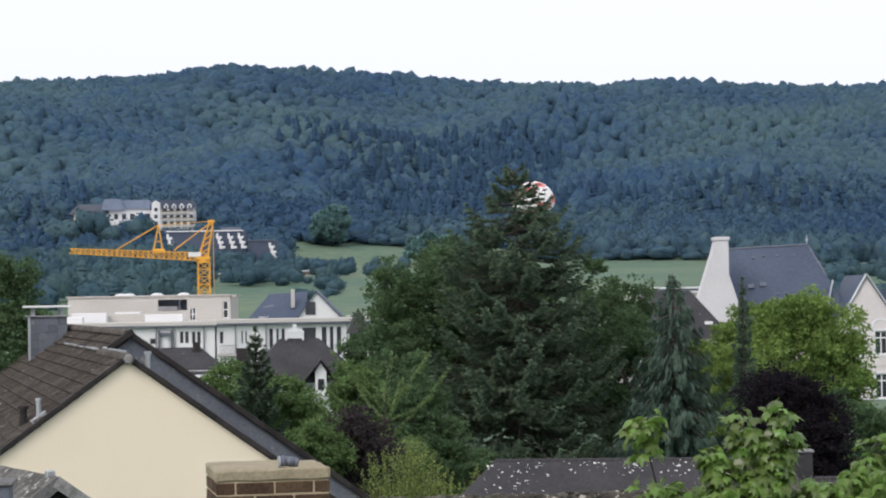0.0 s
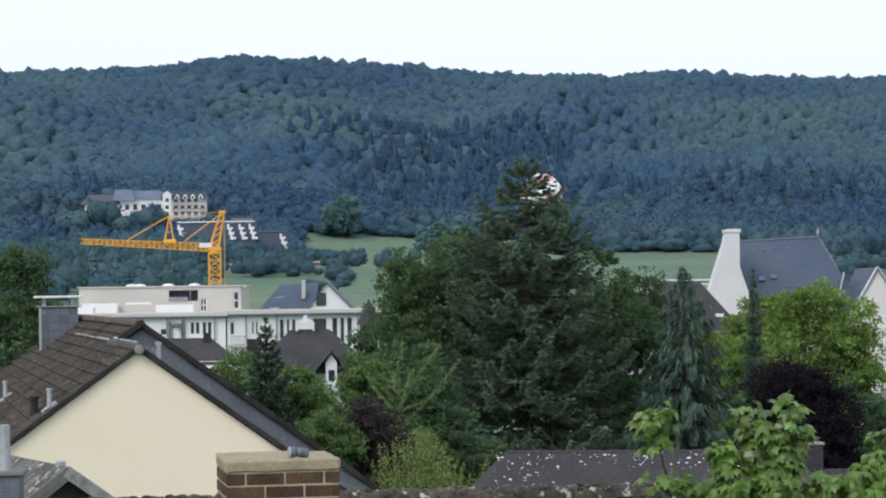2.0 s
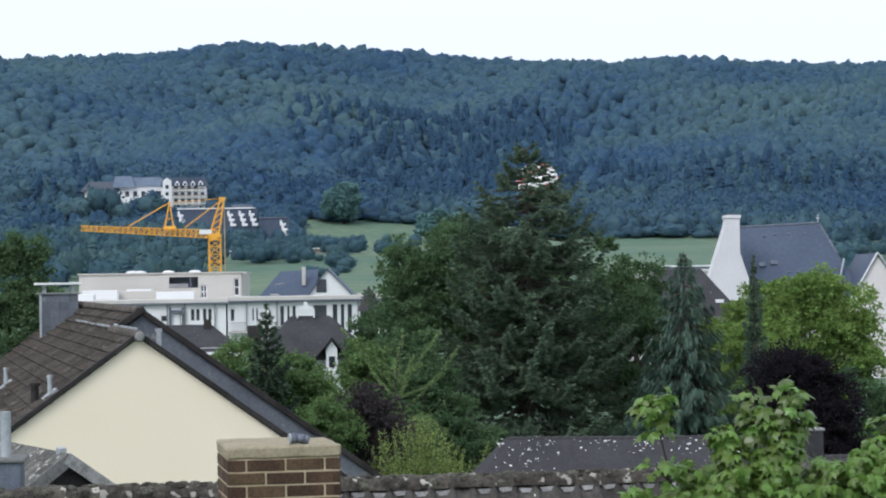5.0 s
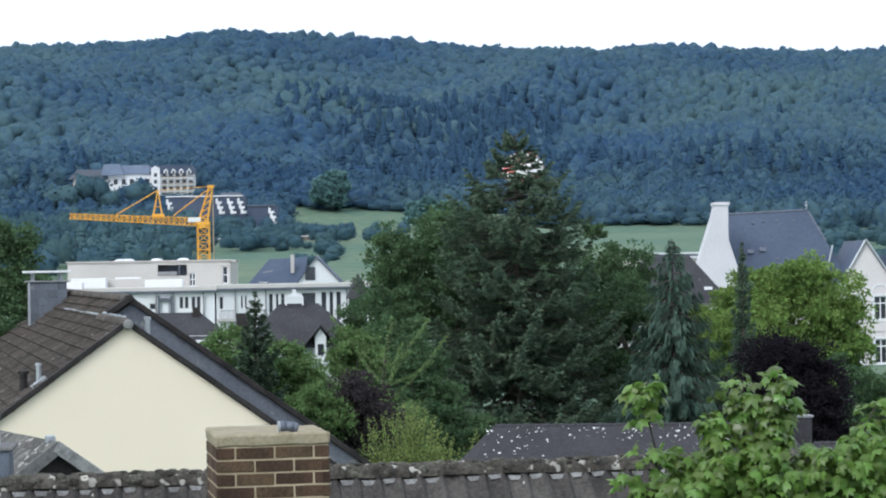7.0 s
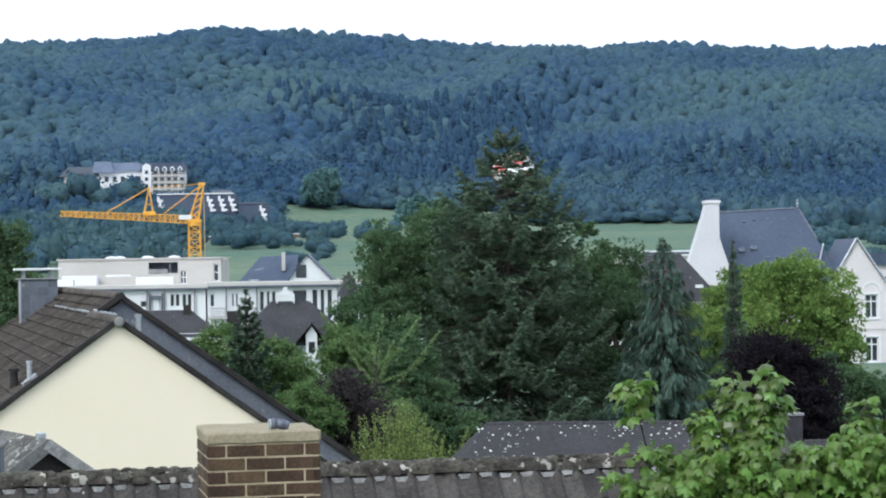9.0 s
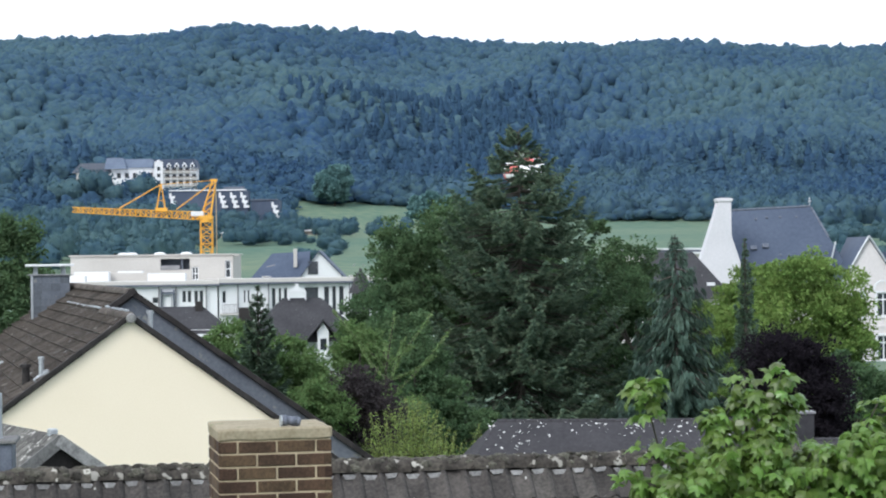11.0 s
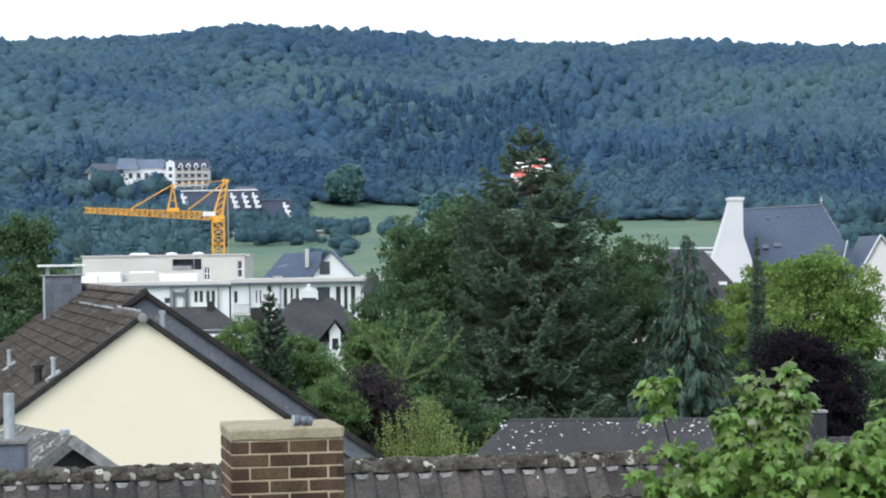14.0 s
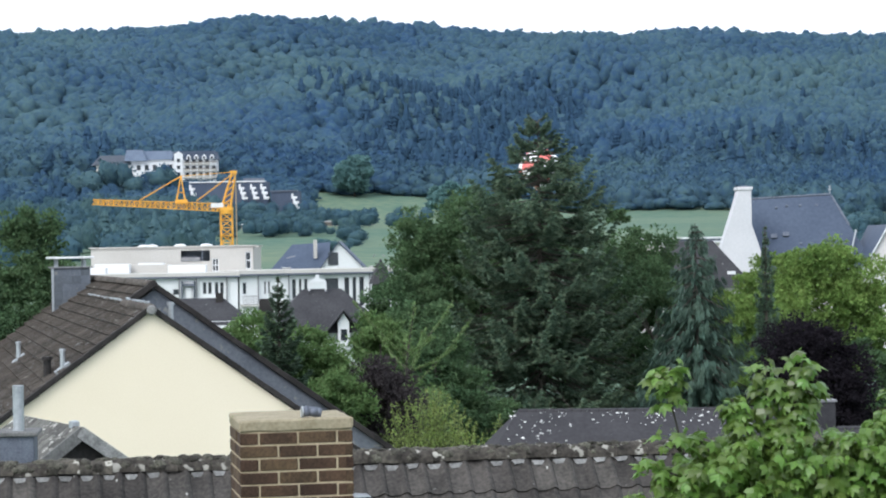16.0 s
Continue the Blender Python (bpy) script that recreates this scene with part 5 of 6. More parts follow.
part("mast", Shape().tube((0, 0, -0.02), (0, 0, 1.2), 0.05, 0.05, 8), M_FRAME_GREY, dish_1)
part("dish", Shape().lathe([(0.05, 0.0), (0.45, 0.08), (0.62, 0.2), (0.60, 0.2), (0.43, 0.11), (0.04, 0.03)], 16), M_WHITE, dish_1)
dish_1.children[1].matrix_basis = pose(0, -0.1, 1.3, 80, 0, 0)
copy_thing(dish_1, pose(-6.9, 269, 7.97, 0, 0, -8))
copy_thing(dish_1, pose(-18.3, 266, 7.97, 0, 0, 60))

# ---- gabled white house with dark roof behind ----
wh = thing("white_gable_house", "white gabled house with dark grey tile roof", "house", (0, 0, 0))
part("wall", Shape().box(-23.8, -12.2, 320.5, 328, 0, 7.2), M_WHITE, wh)
gw = part("gable_wall", pierced_wall(-16.9, -11.4, 0, 7.9, 317.6, 318.0, []).prism([(-16.9, 7.9), (-11.4, 7.9), (-14.5, 11.15)], 317.6, 318.0), M_WHITE, wh, "white gable wall")
part("window", Shape().box(-16.0, -14.6, 317.5, 317.58, 8.0, 9.8), M_GLASS_DARK, gw)
s = Shape()
roof_slab(s, [(-17.3, 317.2, 7.5), (-14.5, 317.2, 11.35), (-14.5, 328, 11.35), (-17.3, 328, 7.5)], 0.2)
roof_slab(s, [(-14.5, 317.2, 11.35), (-11.0, 317.2, 7.7), (-11.0, 328, 7.7), (-14.5, 328, 11.35)], 0.2)
roof_slab(s, [(-24.6, 319, 7.0), (-16, 319, 7.0), (-16, 324, 11.25), (-21.4, 324, 11.0)], 0.2)
roof_slab(s, [(-21.4, 324, 11.0), (-16, 324, 11.25), (-16, 329, 7.0), (-24.6, 329, 7.0)], 0.2)
part("roof", s, M_SLATE, wh, "dark grey roof")
part("chimney", Shape().box(-18.2, -17.7, 321, 321.6, 9, 11.6), M_BEIGE, wh)

# ---- old houses with dark roofs in front of the white building ----
old = thing("dark_roof_house", "old house with dark lichened hipped roof and small dormer", "house", (-10.4, 190, 0), 6)
part("wall", Shape().box(-3.2, 4.2, -3, 4, 0, 3.6), M_WHITE, old)
s = Shape()
s.v += [(-1.3, 0.5, 6.85), (1.9, 0.5, 6.85), (-4.7, -4.5, 3.3), (5.8, -4.5, 3.3), (5.8, 5.5, 3.3), (-4.7, 5.5, 3.3)]
s.f += [(2, 3, 1, 0), (3, 4, 1), (4, 5, 0, 1), (5, 2, 0), (5, 4, 3, 2)]
part("roof", s, M_DARKROOF, old, "dark lichened hipped roof")
part("dormer_wall", Shape().prism([(1.3, 2.0), (2.2, 2.0), (2.2, 4.2), (1.75, 4.9), (1.3, 4.2)], -4.6, -2), M_WHITE, old)
s = Shape()
roof_slab(s, [(0.3, -5.0, 3.5), (1.75, -5.0, 5.2), (1.75, -1, 5.2), (0.3, -1, 3.5)], 0.14)
roof_slab(s, [(1.75, -5.0, 5.2), (3.2, -5.0, 3.5), (3.2, -1, 3.5), (1.75, -1, 5.2)], 0.14)
part("dormer_roof", s, M_DARKROOF, old)
part("dormer_window", Shape().box(1.5, 2.0, -4.68, -4.6, 2.7, 3.6), M_GLASS_DARK, old)
belvedere = thing("white_roof_turret", "small white arched roof turret above the dark roof", "turret", (-10.5, 189.9, 6.85), 0)
part("frame", Shape().box(-0.75, -0.63, -0.2, 0.2, -0.15, 0.55).box(0.63, 0.75, -0.2, 0.2, -0.15, 0.55).prism([(-0.8, 0.55), (0.8, 0.55), (0.5, 0.75), (0.17, 0.88), (0.12, 1.2), (-0.12, 1.2), (-0.17, 0.88), (-0.5, 0.75)], -0.2, 0.2), M_WHITE, belvedere)
old2 = thing("dark_roof_bungalow", "low house with dark lichened roof and brick chimney", "house", (-18.6, 180, 0), 4)
part("wall", Shape().box(-3.3, 3.0, -2.8, 3, 0, 4.7), M_WHITE, old2)
s = Shape()
s.v += [(-3.2, 0.2, 6.45), (1.2, 0.2, 6.45), (-4.2, -3.4, 4.3), (3.6, -3.4, 4.3), (3.6, 3.6, 4.3), (-4.2, 3.6, 4.3)]
s.f += [(2, 3, 1, 0), (3, 4, 1), (4, 5, 0, 1), (5, 2, 0), (5, 4, 3, 2)]
part("roof", s, M_DARKROOF, old2, "dark lichened roof")
part("chimney", Shape().box(0.6, 1.2, -0.4, 0.2, 5.8, 6.85, cut=0.03), M_VERGE, old2)
part("eave_board", Shape().box(-4.1, 3.5, -3.5, -3.42, 4.15, 4.38), M_WHITE, old2)
stack = thing("clad_chimney", "dark slate-clad chimney stack above a roof", "chimney", (-14.4, 178, 0), 5)
part("body", Shape().box(0, 1.1, 0, 0.8, 3.0, 6.35, cut=0.03), M_VERGE, stack)
turret = thing("pointed_turret", "small dark pointed turret roof among trees", "turret", (-6.3, 230, 0))
part("shaft", Shape().tube((0, 0, 0), (0, 0, 6.6), 0.9, 0.9, 8), M_DARKROOF, turret)
part("spire", Shape().tube((0, 0, 6.6), (0, 0, 8.7), 1.25, 0.35, 8).tube((0, 0, 8.7), (0, 0, 9.1), 0.2, 0.1, 6), M_DARKROOF, turret)

# ---- tower crane ----
crane = thing("tower_crane", "yellow lattice tower crane with horizontal jib, seen over roofs", "crane", (-33.1, 350, 0))


def lattice(shape, p0, p1, w, bays, r=0.07, taper=1.0, flip=False):
    """A square lattice girder between two points."""
    p0, p1 = Vector(p0), Vector(p1)
    q = (p1 - p0).to_track_quat("Z", "Y")
    ring = []
    for k in range(bays + 1):
        u = k / bays
        h = w / 2 * (1 + (taper - 1) * u)
        ring.append([p0 + (p1 - p0) * u + q @ Vector((a * h, b * h, 0)) for a, b in ((-1, -1), (1, -1), (1, 1), (-1, 1))])
    for k in range(bays):
        for c in range(4):
            shape.tube(ring[k][c], ring[k + 1][c], r * 1.3, None, 5)
            a, b = (c, (c + 1) % 4) if k % 2 == 0 else ((c + 1) % 4, c)
            shape.tube(ring[k][a], ring[k + 1][b], r, None, 4)
            shape.tube(ring[k][c], ring[k][(c + 1) % 4], r, None, 4)


s = Shape()
lattice(s, (0, 0, -0.1), (0, 0, 16.2), 1.75, 14, 0.07)
mast = part("mast", s, M_YELLOW, crane, "yellow lattice mast")
s = Shape()
lattice(s, (0.3, 0, 16.9), (-20.5, 0, 18.15), 1.2, 26, 0.055, 0.6)
jib = part("jib", s, M_YELLOW, crane, "yellow lattice jib")
s = Shape()
for dy in (-0.6, 0.6):
    s.tube((-0.9, dy, 16.4), (0.95, dy * 0.4, 22.4), 0.14, 0.10, 6).tube((0.5, dy, 16.2), (1.5, dy * 0.4, 22.4), 0.14, 0.10, 6)
    for k in range(6):
        u, v = k / 6, (k + 1) / 6
        s.tube((-0.9 + 1.85 * u, dy * (1 - 0.6 * u), 16.4 + 6 * u), (0.5 + 1.0 * v, dy * (1 - 0.6 * v), 16.2 + 6.2 * v), 0.07, None, 4)
s.box(0.7, 1.7, -0.35, 0.35, 22.2, 22.6)
part("head", s, M_YELLOW, crane, "leaning yellow tower head")
s = Shape()
for dx in (-0.75, 0.75):
    for dy in (-0.4, 0.4):
        s.tube((-7.0 + dx, dy, 17.6), (-6.9, dy * 0.3, 22.0), 0.09, 0.08, 5)
s.tube((-7.4, 0, 19.4), (-6.4, 0, 19.4), 0.07, None, 4).box(-7.8, -6.0, -0.4, 0.4, 17.6, 18.3)
part("king_post", s, M_YELLOW, crane, "yellow king post on the jib")
s = Shape().tube((-6.9, 0, 21.9), (-13.3, 0, 18.3), 0.09, None, 6).tube((1.2, 0, 22.4), (-6.9, 0, 21.9), 0.045, None, 5).tube((1.0, 0, 22.1), (-4.6, 0, 18.0), 0.09, None, 6)
part("tie_bars", s, M_YELLOW, crane, "yellow tie bars")
part("back_stay", Shape().tube((1.45, 0.2, 22.3), (1.55, 0.2, 0), 0.10, None, 6), M_MORTAR, crane, "pale back stay")
part("turntable", Shape().tube((0, 0, 16.0), (0, 0, 16.6), 1.0, 1.0, 14).box(-1.0, 1.0, -0.9, 0.9, 16.5, 17.0), M_YELLOW, crane)
part("control_box", Shape().box(-2.3, -0.4, -0.75, -0.55, 16.95, 17.65, cut=0.03), M_WHITE, crane, "pale sign box")

# ---- hotel and terraced flats on the hillside ----
hotel = thing("hillside_hotel", "white hillside hotel with grey roofs and balconies", "hotel", (0, 0, 0))
GZ = 36.0
part("east_wall", Shape().box(-117, -99, 1000, 1014, GZ, 52.0), M_WHITE, hotel)
s = Shape().prism([(-118, 51), (-98.2, 51), (-99.6, 54.9), (-117, 54.9)], 999, 1015)
part("east_roof", s, M_SLATE, hotel, "dark mansard roof")
for r_, z_ in enumerate((43.0, 45.9, 48.8)):
    for c_ in range(5 if r_ < 2 else 4):
        x = -112.6 + c_ * 2.9
        b = part("balcony", Shape().box(x, x + 2.4, 998.6, 1000, z_, z_ + 1.0, cut=0.05).box(x, x + 2.4, 998.5, 998.6, z_ + 1.0, z_ + 1.15), M_BEIGE, hotel, "pale balcony")
        part("balcony_door", Shape().box(x + 0.4, x + 2.0, 999.9, 1000.0, z_ + 1.0, z_ + 2.5), M_GLASS_DARK, b)
for c_ in range(4):
    x = -111.6 + c_ * 3.4
    d = part("dormer", Shape().prism([(x, 51.3), (x + 1.9, 51.3), (x + 1.9, 52.5), (x + 0.95, 53.5), (x, 52.5)], 998.7, 1003), M_WHITE, hotel, "white dormer")
    part("dormer_window", Shape().box(x + 0.5, x + 1.4, 998.6, 998.7, 51.4, 52.5), M_GLASS_DARK, d)
for c_ in range(6):
    part("balcony_post", Shape().box(-112.9 + c_ * 2.9, -112.6 + c_ * 2.9, 998.5, 998.8, 41.0, 51.2), M_WHITE, hotel)
for z_ in (41.0, 46.9, 49.8):
    part("roof_terrace_rail", Shape().box(-112.9, -98.1, 998.5, 998.65, z_, z_ + 0.35), M_TERRACOTTA, hotel)
part("stair_tower", Shape().box(-117, -113.2, 998.5, 1003, GZ, 53.5).prism([(-117.2, 53.5), (-113, 53.5), (-115.1, 54.8)], 998.4, 1003), M_WHITE, hotel)
for z_ in (44, 47, 50):
    part("tower_window", Shape().box(-115.8, -114.4, 998.4, 998.5, z_, z_ + 1.6), M_GLASS_DARK, hotel)
part("middle_wall", Shape().box(-137, -117, 1003, 1014, GZ, 51.5), M_WHITE, hotel)
part("middle_roof", Shape().prism([(-137, 51.5), (-117, 51.5), (-119, 55.3), (-135, 55.3)], 1002, 1015), M_BLUE_SHEET, hotel, "grey-blue roof")
for x in (-134, -130.5, -127, -123.5, -120):
    part("window", Shape().box(x, x + 1.7, 1002.85, 1002.98, 47.0, 49.3), M_GLASS_DARK, hotel)
    part("lower_window", Shape().box(x, x + 1.7, 1002.85, 1002.98, 43.0, 45.0), M_GLASS_DARK, hotel)
part("glass_gable", Shape().prism([(-139, 51), (-129, 51), (-131, 55.8), (-138, 55.8)], 999.5, 1003), M_BLUE_SHEET, hotel, "grey glazed roof front")
part("terrace", Shape().box(-138, -117, 996, 1003, GZ, 46.6), M_WHITE, hotel)
part("west_wall", Shape().box(-152, -137, 1004, 1014, GZ, 49.5), M_BEIGE, hotel)
part("west_roof", Shape().prism([(-154, 49.5), (-136, 49.5), (-138, 53.7), (-150, 53.7)], 1003, 1015), M_LEAD, hotel, "dark grey west roof")
part("annex", Shape().box(-164, -157, 1000, 1008, GZ - 4, 44.5).prism([(-165, 44.5), (-156, 44.5), (-160.5, 46.5)], 999, 1009), M_WHITE, hotel)
for name_x, base_z, n_bay, w_ in ((-99.5, 31.5, 3, 31.0), (-67.5, 28.0, 1, 11.5)):
    flats = thing("terraced_flats", "dark-roofed flats with stepped white terrace walls", "apartment building", (name_x, 900, 0), group="terraced flats on the slope")
    top_z = base_z + (6.3 if n_bay == 3 else 5.8)
    part("sloping_roof", Shape().prism([(0, base_z - 8), (w_, base_z - 8), (w_, top_z), (0, top_z)], 0, 9), M_SLATE, flats, "dark stepped slate front")
    part("roof_edge", Shape().box(-0.3, w_ - 1.5 + 0.3, -0.6, 9.3, top_z, top_z + 0.45), M_WHITE if n_bay == 3 else M_LEAD, flats, "white roof edge")
    offs = (0.0, 19.5, 24.0, 28.0) if n_bay == 3 else (8.2,)
    for q, o in enumerate(offs):
        for k in range(3):
            x = o + k * 0.75
            z_ = top_z - 0.7 - (k + 1) * 2.0
            part("terrace_wall", Shape().box(x, x + 0.75, -2.2 - k * 1.6, 0, z_ - 0.2, z_ + 1.9).box(x + 0.75, x + 2.3, -2.2 - k * 1.6, -2.0 - k * 1.6, z_ - 0.2, z_ + 0.7), M_WHITE, flats, "white stepped terrace wall")
    if n_bay == 3:
        part("roof_house", Shape().box(21, 29, 2, 7, top_z + 0.4, top_z + 1.6), M_LEAD, flats)
        part("ground_floor", Shape().box(-2, 31, -9, 0, base_z - 10, base_z - 3.2), M_BEIGE, flats)
    else:
        part("ground_floor", Shape().box(0, 12, -8, 0, base_z - 8, base_z - 2.8), M_BEIGE, flats)

# ---- hot-air balloon sinking behind the spruce ----
balloon = thing("hot_air_balloon", "red and white checked hot-air balloon sinking behind a spruce", "hot-air balloon", (0, 940, 40))
RADIUS, GORES, BANDS = 9.0, 21, 14
pr = []
for j in range(BANDS + 1):
    u = j / BANDS
    a = math.pi * (0.5 - u * 0.88)
    if u < 0.62:
        pr.append((RADIUS * math.cos(a), RADIUS * math.sin(a)))
    else:
        v = (u - 0.62) / 0.38
        a0 = math.pi * (0.5 - 0.62 * 0.88)
        r0, z0 = RADIUS * math.cos(a0), RADIUS * math.sin(a0)
        pr.append((r0 + (1.6 - r0) * v ** 0.9, z0 - 7.0 * v))
for g in range(GORES):
    for j in range(BANDS):
        red = (j // 2 + g // 3) % 3 == 0
        s = Shape()
        for h in range(2):
            a0, a1 = 2 * math.pi * (g + h / 2) / GORES, 2 * math.pi * (g + (h + 1) / 2) / GORES
            b0, b1 = (0.975, 1.0) if h == 0 else (1.0, 0.975)
            (r0, z0), (r1, z1) = pr[j], pr[j + 1]
            s.poly([(math.cos(a0) * r1 * b0, math.sin(a0) * r1 * b0, z1), (math.cos(a1) * r1 * b1, math.sin(a1) * r1 * b1, z1), (math.cos(a1) * r0 * b1, math.sin(a1) * r0 * b1, z0), (math.cos(a0) * r0 * b0, math.sin(a0) * r0 * b0, z0)])
        part("cloth_panel", s, M_RED if red else M_CLOTH, balloon, "red cloth panel" if red else "white cloth panel")
s = Shape()
for k in range(8):
    a = k * math.pi / 4
    s.tube((math.cos(a) * 1.6, math.sin(a) * 1.6, pr[-1][1]), (math.cos(a) * 0.7, math.sin(a) * 0.7, pr[-1][1] - 3.0), 0.03, None, 4)
part("basket_rigging", s, M_LEAD, balloon)
part("basket", Shape().box(-0.8, 0.8, -0.6, 0.6, pr[-1][1] - 4.1, pr[-1][1] - 3.0, cut=0.06), M_WICKER, balloon, "brown wicker basket")
# seconds, metres across and up of the envelope's centre, turn
FLIGHT = [(0, 47.33, 48.66, 20.0), (1, 46.63, 48.67, 22.2), (2, 45.93, 48.45, 24.4), (3, 45.69, 48.10, 26.6), (4, 45.22, 47.53, 28.8), (6.5, 43.58, 47.21, 34.3), (7, 43.34, 46.86, 35.4), (8, 43.09, 46.17, 37.6), (9, 42.85, 45.70, 39.8), (11.5, 42.36, 44.08, 45.3), (12, 42.12, 43.85, 46.4), (13, 41.53, 43.40, 48.6), (14, 40.94, 42.94, 50.8), (15, 40.81, 42.13, 53.0), (16, 40.69, 41.78, 55.2)]


def motions():
    walk(balloon, [(t, pose(x, 940, z, 0, 0, r)) for t, x, z, r in FLIGHT])


# ---- trees and shrubs of the gardens ----
def shoot_shrub(name, label, base, height, reach, mat, stems, seed):
    """A shrub of many upright stems with small leaves all along them."""
    r = np.random.default_rng(seed)
    t = thing(name, label, "shrub", base)
    s = Shape()
    at, way = [], []
    for k in range(stems):
        a, d = r.uniform(0, 6.28), r.uniform(0, 1) ** 0.6
        foot = np.array([math.cos(a) * d * 0.3, math.sin(a) * d * 0.3, 0])
        tip = np.array([math.cos(a) * d * reach, math.sin(a) * d * reach, height * (1 - 0.32 * d ** 2) * r.uniform(0.78, 1.0)])
        s.tube(foot, tip, 0.02, 0.006, 4)
        m = 170
        u = r.uniform(0.3, 1.0, m)
        at.append(foot + (tip - foot) * u[:, None] + r.normal(size=(m, 3)) * (0.17 * (1.15 - u))[:, None])
        way.append(r.normal(size=(m, 3)) + np.array([0, 0, 0.6]))
    part("stem_wood", s, M_BARK, t, kind="stuff")
    at, way = np.concatenate(at), np.concatenate(way)
    part("foliage", leaf_mesh("foliage", at, way, r.uniform(0.06, 0.11, len(at)), r.uniform(0.035, 0.06, len(at)), mat), mat, t)
    return t


def larch(name, label, base, height, mat, seed):
    """A young larch: a leader and upswept limbs thinly clad in short needle tufts, and longer drooping limbs low down."""
    t = thing(name, label, "tree", base)
    r = np.random.default_rng(seed)
    part("trunk", Shape().tube((0, 0, -0.3), (0.05, 0, height * 0.72), 0.11, 0.05, 10).tube((0.05, 0, height * 0.72), (0.4, 0, height), 0.05, 0.012, 8), M_BARK, t)
    wood_s, at, way = Shape(), [], []
    limbs = []
    for k in range(13):
        a, f = k * 2.4 + 0.3, 0.56 + 0.26 * k / 13
        limbs.append((a, f, r.uniform(1.7, 2.5) * (1.25 - 0.45 * k / 13), r.uniform(0.15, 1.0), 0.035, 260))
    for k in range(42):
        a, f = k * 2.4, 0.2 + 0.40 * k / 42
        limbs.append((a, f, r.uniform(1.2, 2.2), r.uniform(-0.3, 0.1), 0.12, 260))
    for a, f, ln, climb, spread, m in limbs:
        c, s_ = math.cos(a), math.sin(a)
        u = r.uniform(0.08, 1.0, m)
        z = height * f + ln * (climb * u + 0.1 * u ** 2 - 0.05 * np.sin(u * 3.1))
        p = np.stack([c * ln * u, s_ * ln * u, z], 1) + r.normal(size=(m, 3)) * spread * np.array([1, 1, 0.75])
        at.append(p)
        way.append(np.stack([np.full(m, c), np.full(m, s_), np.full(m, climb)], 1) + r.normal(size=(m, 3)) * 0.8)
        tips = [Vector((c * ln * q, s_ * ln * q, height * f + ln * (climb * q + 0.1 * q * q - 0.05 * math.sin(q * 3.1)))) for q in (0, 0.35, 0.7, 1.0)]
        for g in range(3):
            wood_s.tube(tips[g], tips[g + 1], 0.03 - 0.008 * g, 0.022 - 0.008 * g, 4)
    m = 260
    u = r.uniform(0.6, 1.0, m)
    at.append(np.stack([0.05 + 0.35 * np.maximum(0, (u - 0.72) / 0.28), np.zeros(m), height * u], 1) + r.normal(size=(m, 3)) * 0.05)
    way.append(r.normal(size=(m, 3)))
    at, way = np.concatenate(at), np.concatenate(way)
    part("limb_wood", wood_s, M_BARK, t, kind="stuff")
    part("needles", leaf_mesh("needles", at, way, r.uniform(0.1, 0.2, len(at)), r.uniform(0.03, 0.055, len(at)), mat), mat, t)
    return t


spruce("spruce", "tall dark green spruce with layered drooping boughs", (5.54, 130, 0), 17.3, 6.7, M_NEEDLE, M_TIP, limbs=12)
broadleaf("broadleaf_tree", "broad dark green leafy tree beside the spruce", (1.3, 141, 0), 13.2, (4.3, 4.2, 6.4), M_LEAF, 140, 520, 1.25, 0.243, seed=11)
broadleaf("broadleaf_tree", "dark green leafy tree behind the spruce", (11.6, 142, 0), 11.9, (4.0, 3.6, 6.2), M_LEAF, 110, 430, 1.15, 0.229, seed=12)
conifer("weeping_spruce", "blue-green weeping spruce with hanging shoots", (11.08, 100, 0), 11.1, 4.8, M_NEEDLE_BLUE, whorls=32, limbs=11, sprays=190, spray=0.36, droop=0.4, lift=0.0, hang=0.6, power=0.85, slim=0.24, seed=5, fan=0.09)
conifer("slim_conifer", "slim dark green conifer before a leafy tree", (16.98, 120, 0), 11.0, 1.1, M_NEEDLE, whorls=40, limbs=9, sprays=60, spray=0.3, droop=0.3, hang=0.15, power=0.7, seed=6, slim=0.35)
broadleaf("chestnut_tree", "broad light green leafy tree before the school", (22.8, 140, 0), 9.5, (4.9, 4.2, 4.9), M_LEAF_LIGHT, 190, 420, 1.15, 0.229, seed=13)
broadleaf("garden_tree", "light green leafy tree before the school", (18.0, 143, 0), 6.9, (2.3, 2.2, 3.4), M_LEAF_LIGHT, 60, 504, 0.9, 0.200, seed=33)
broadleaf("copper_beech", "dark purple-leaved copper beech", (12.65, 80, 0), 6.95, (2.4, 2.2, 3.1), M_LEAF_PURPLE, 150, 400, 0.75, 0.13, seed=14)
broadleaf("garden_shrub", "mid green garden shrub beside the copper beech", (17.3, 92, 0), 5.9, (1.9, 1.8, 2.8), M_LEAF, 45, 532, 0.6, 0.143, seed=15)
shoot_shrub("garden_shrub", "tall yellow-green shrub with upright leafy shoots", (-0.5, 70, 0), 5.95, 2.0, M_LEAF_BUSH, 150, 16)
shoot_shrub("garden_shrub", "small yellow-green shrub with upright leafy shoots", (1.75, 70, 0), 5.0, 0.9, M_LEAF_BUSH, 60, 18)
larch("larch", "young light green larch with upswept bare-looking limbs", (-1.55, 90, 0), 7.85, M_LARCH, 7)
broadleaf("purple_shrub", "dark purple-leaved garden shrub", (-2.3, 85, 0), 5.7, (1.2, 1.1, 2.0), M_LEAF_PLUM, 80, 300, 0.5, 0.11, seed=17)
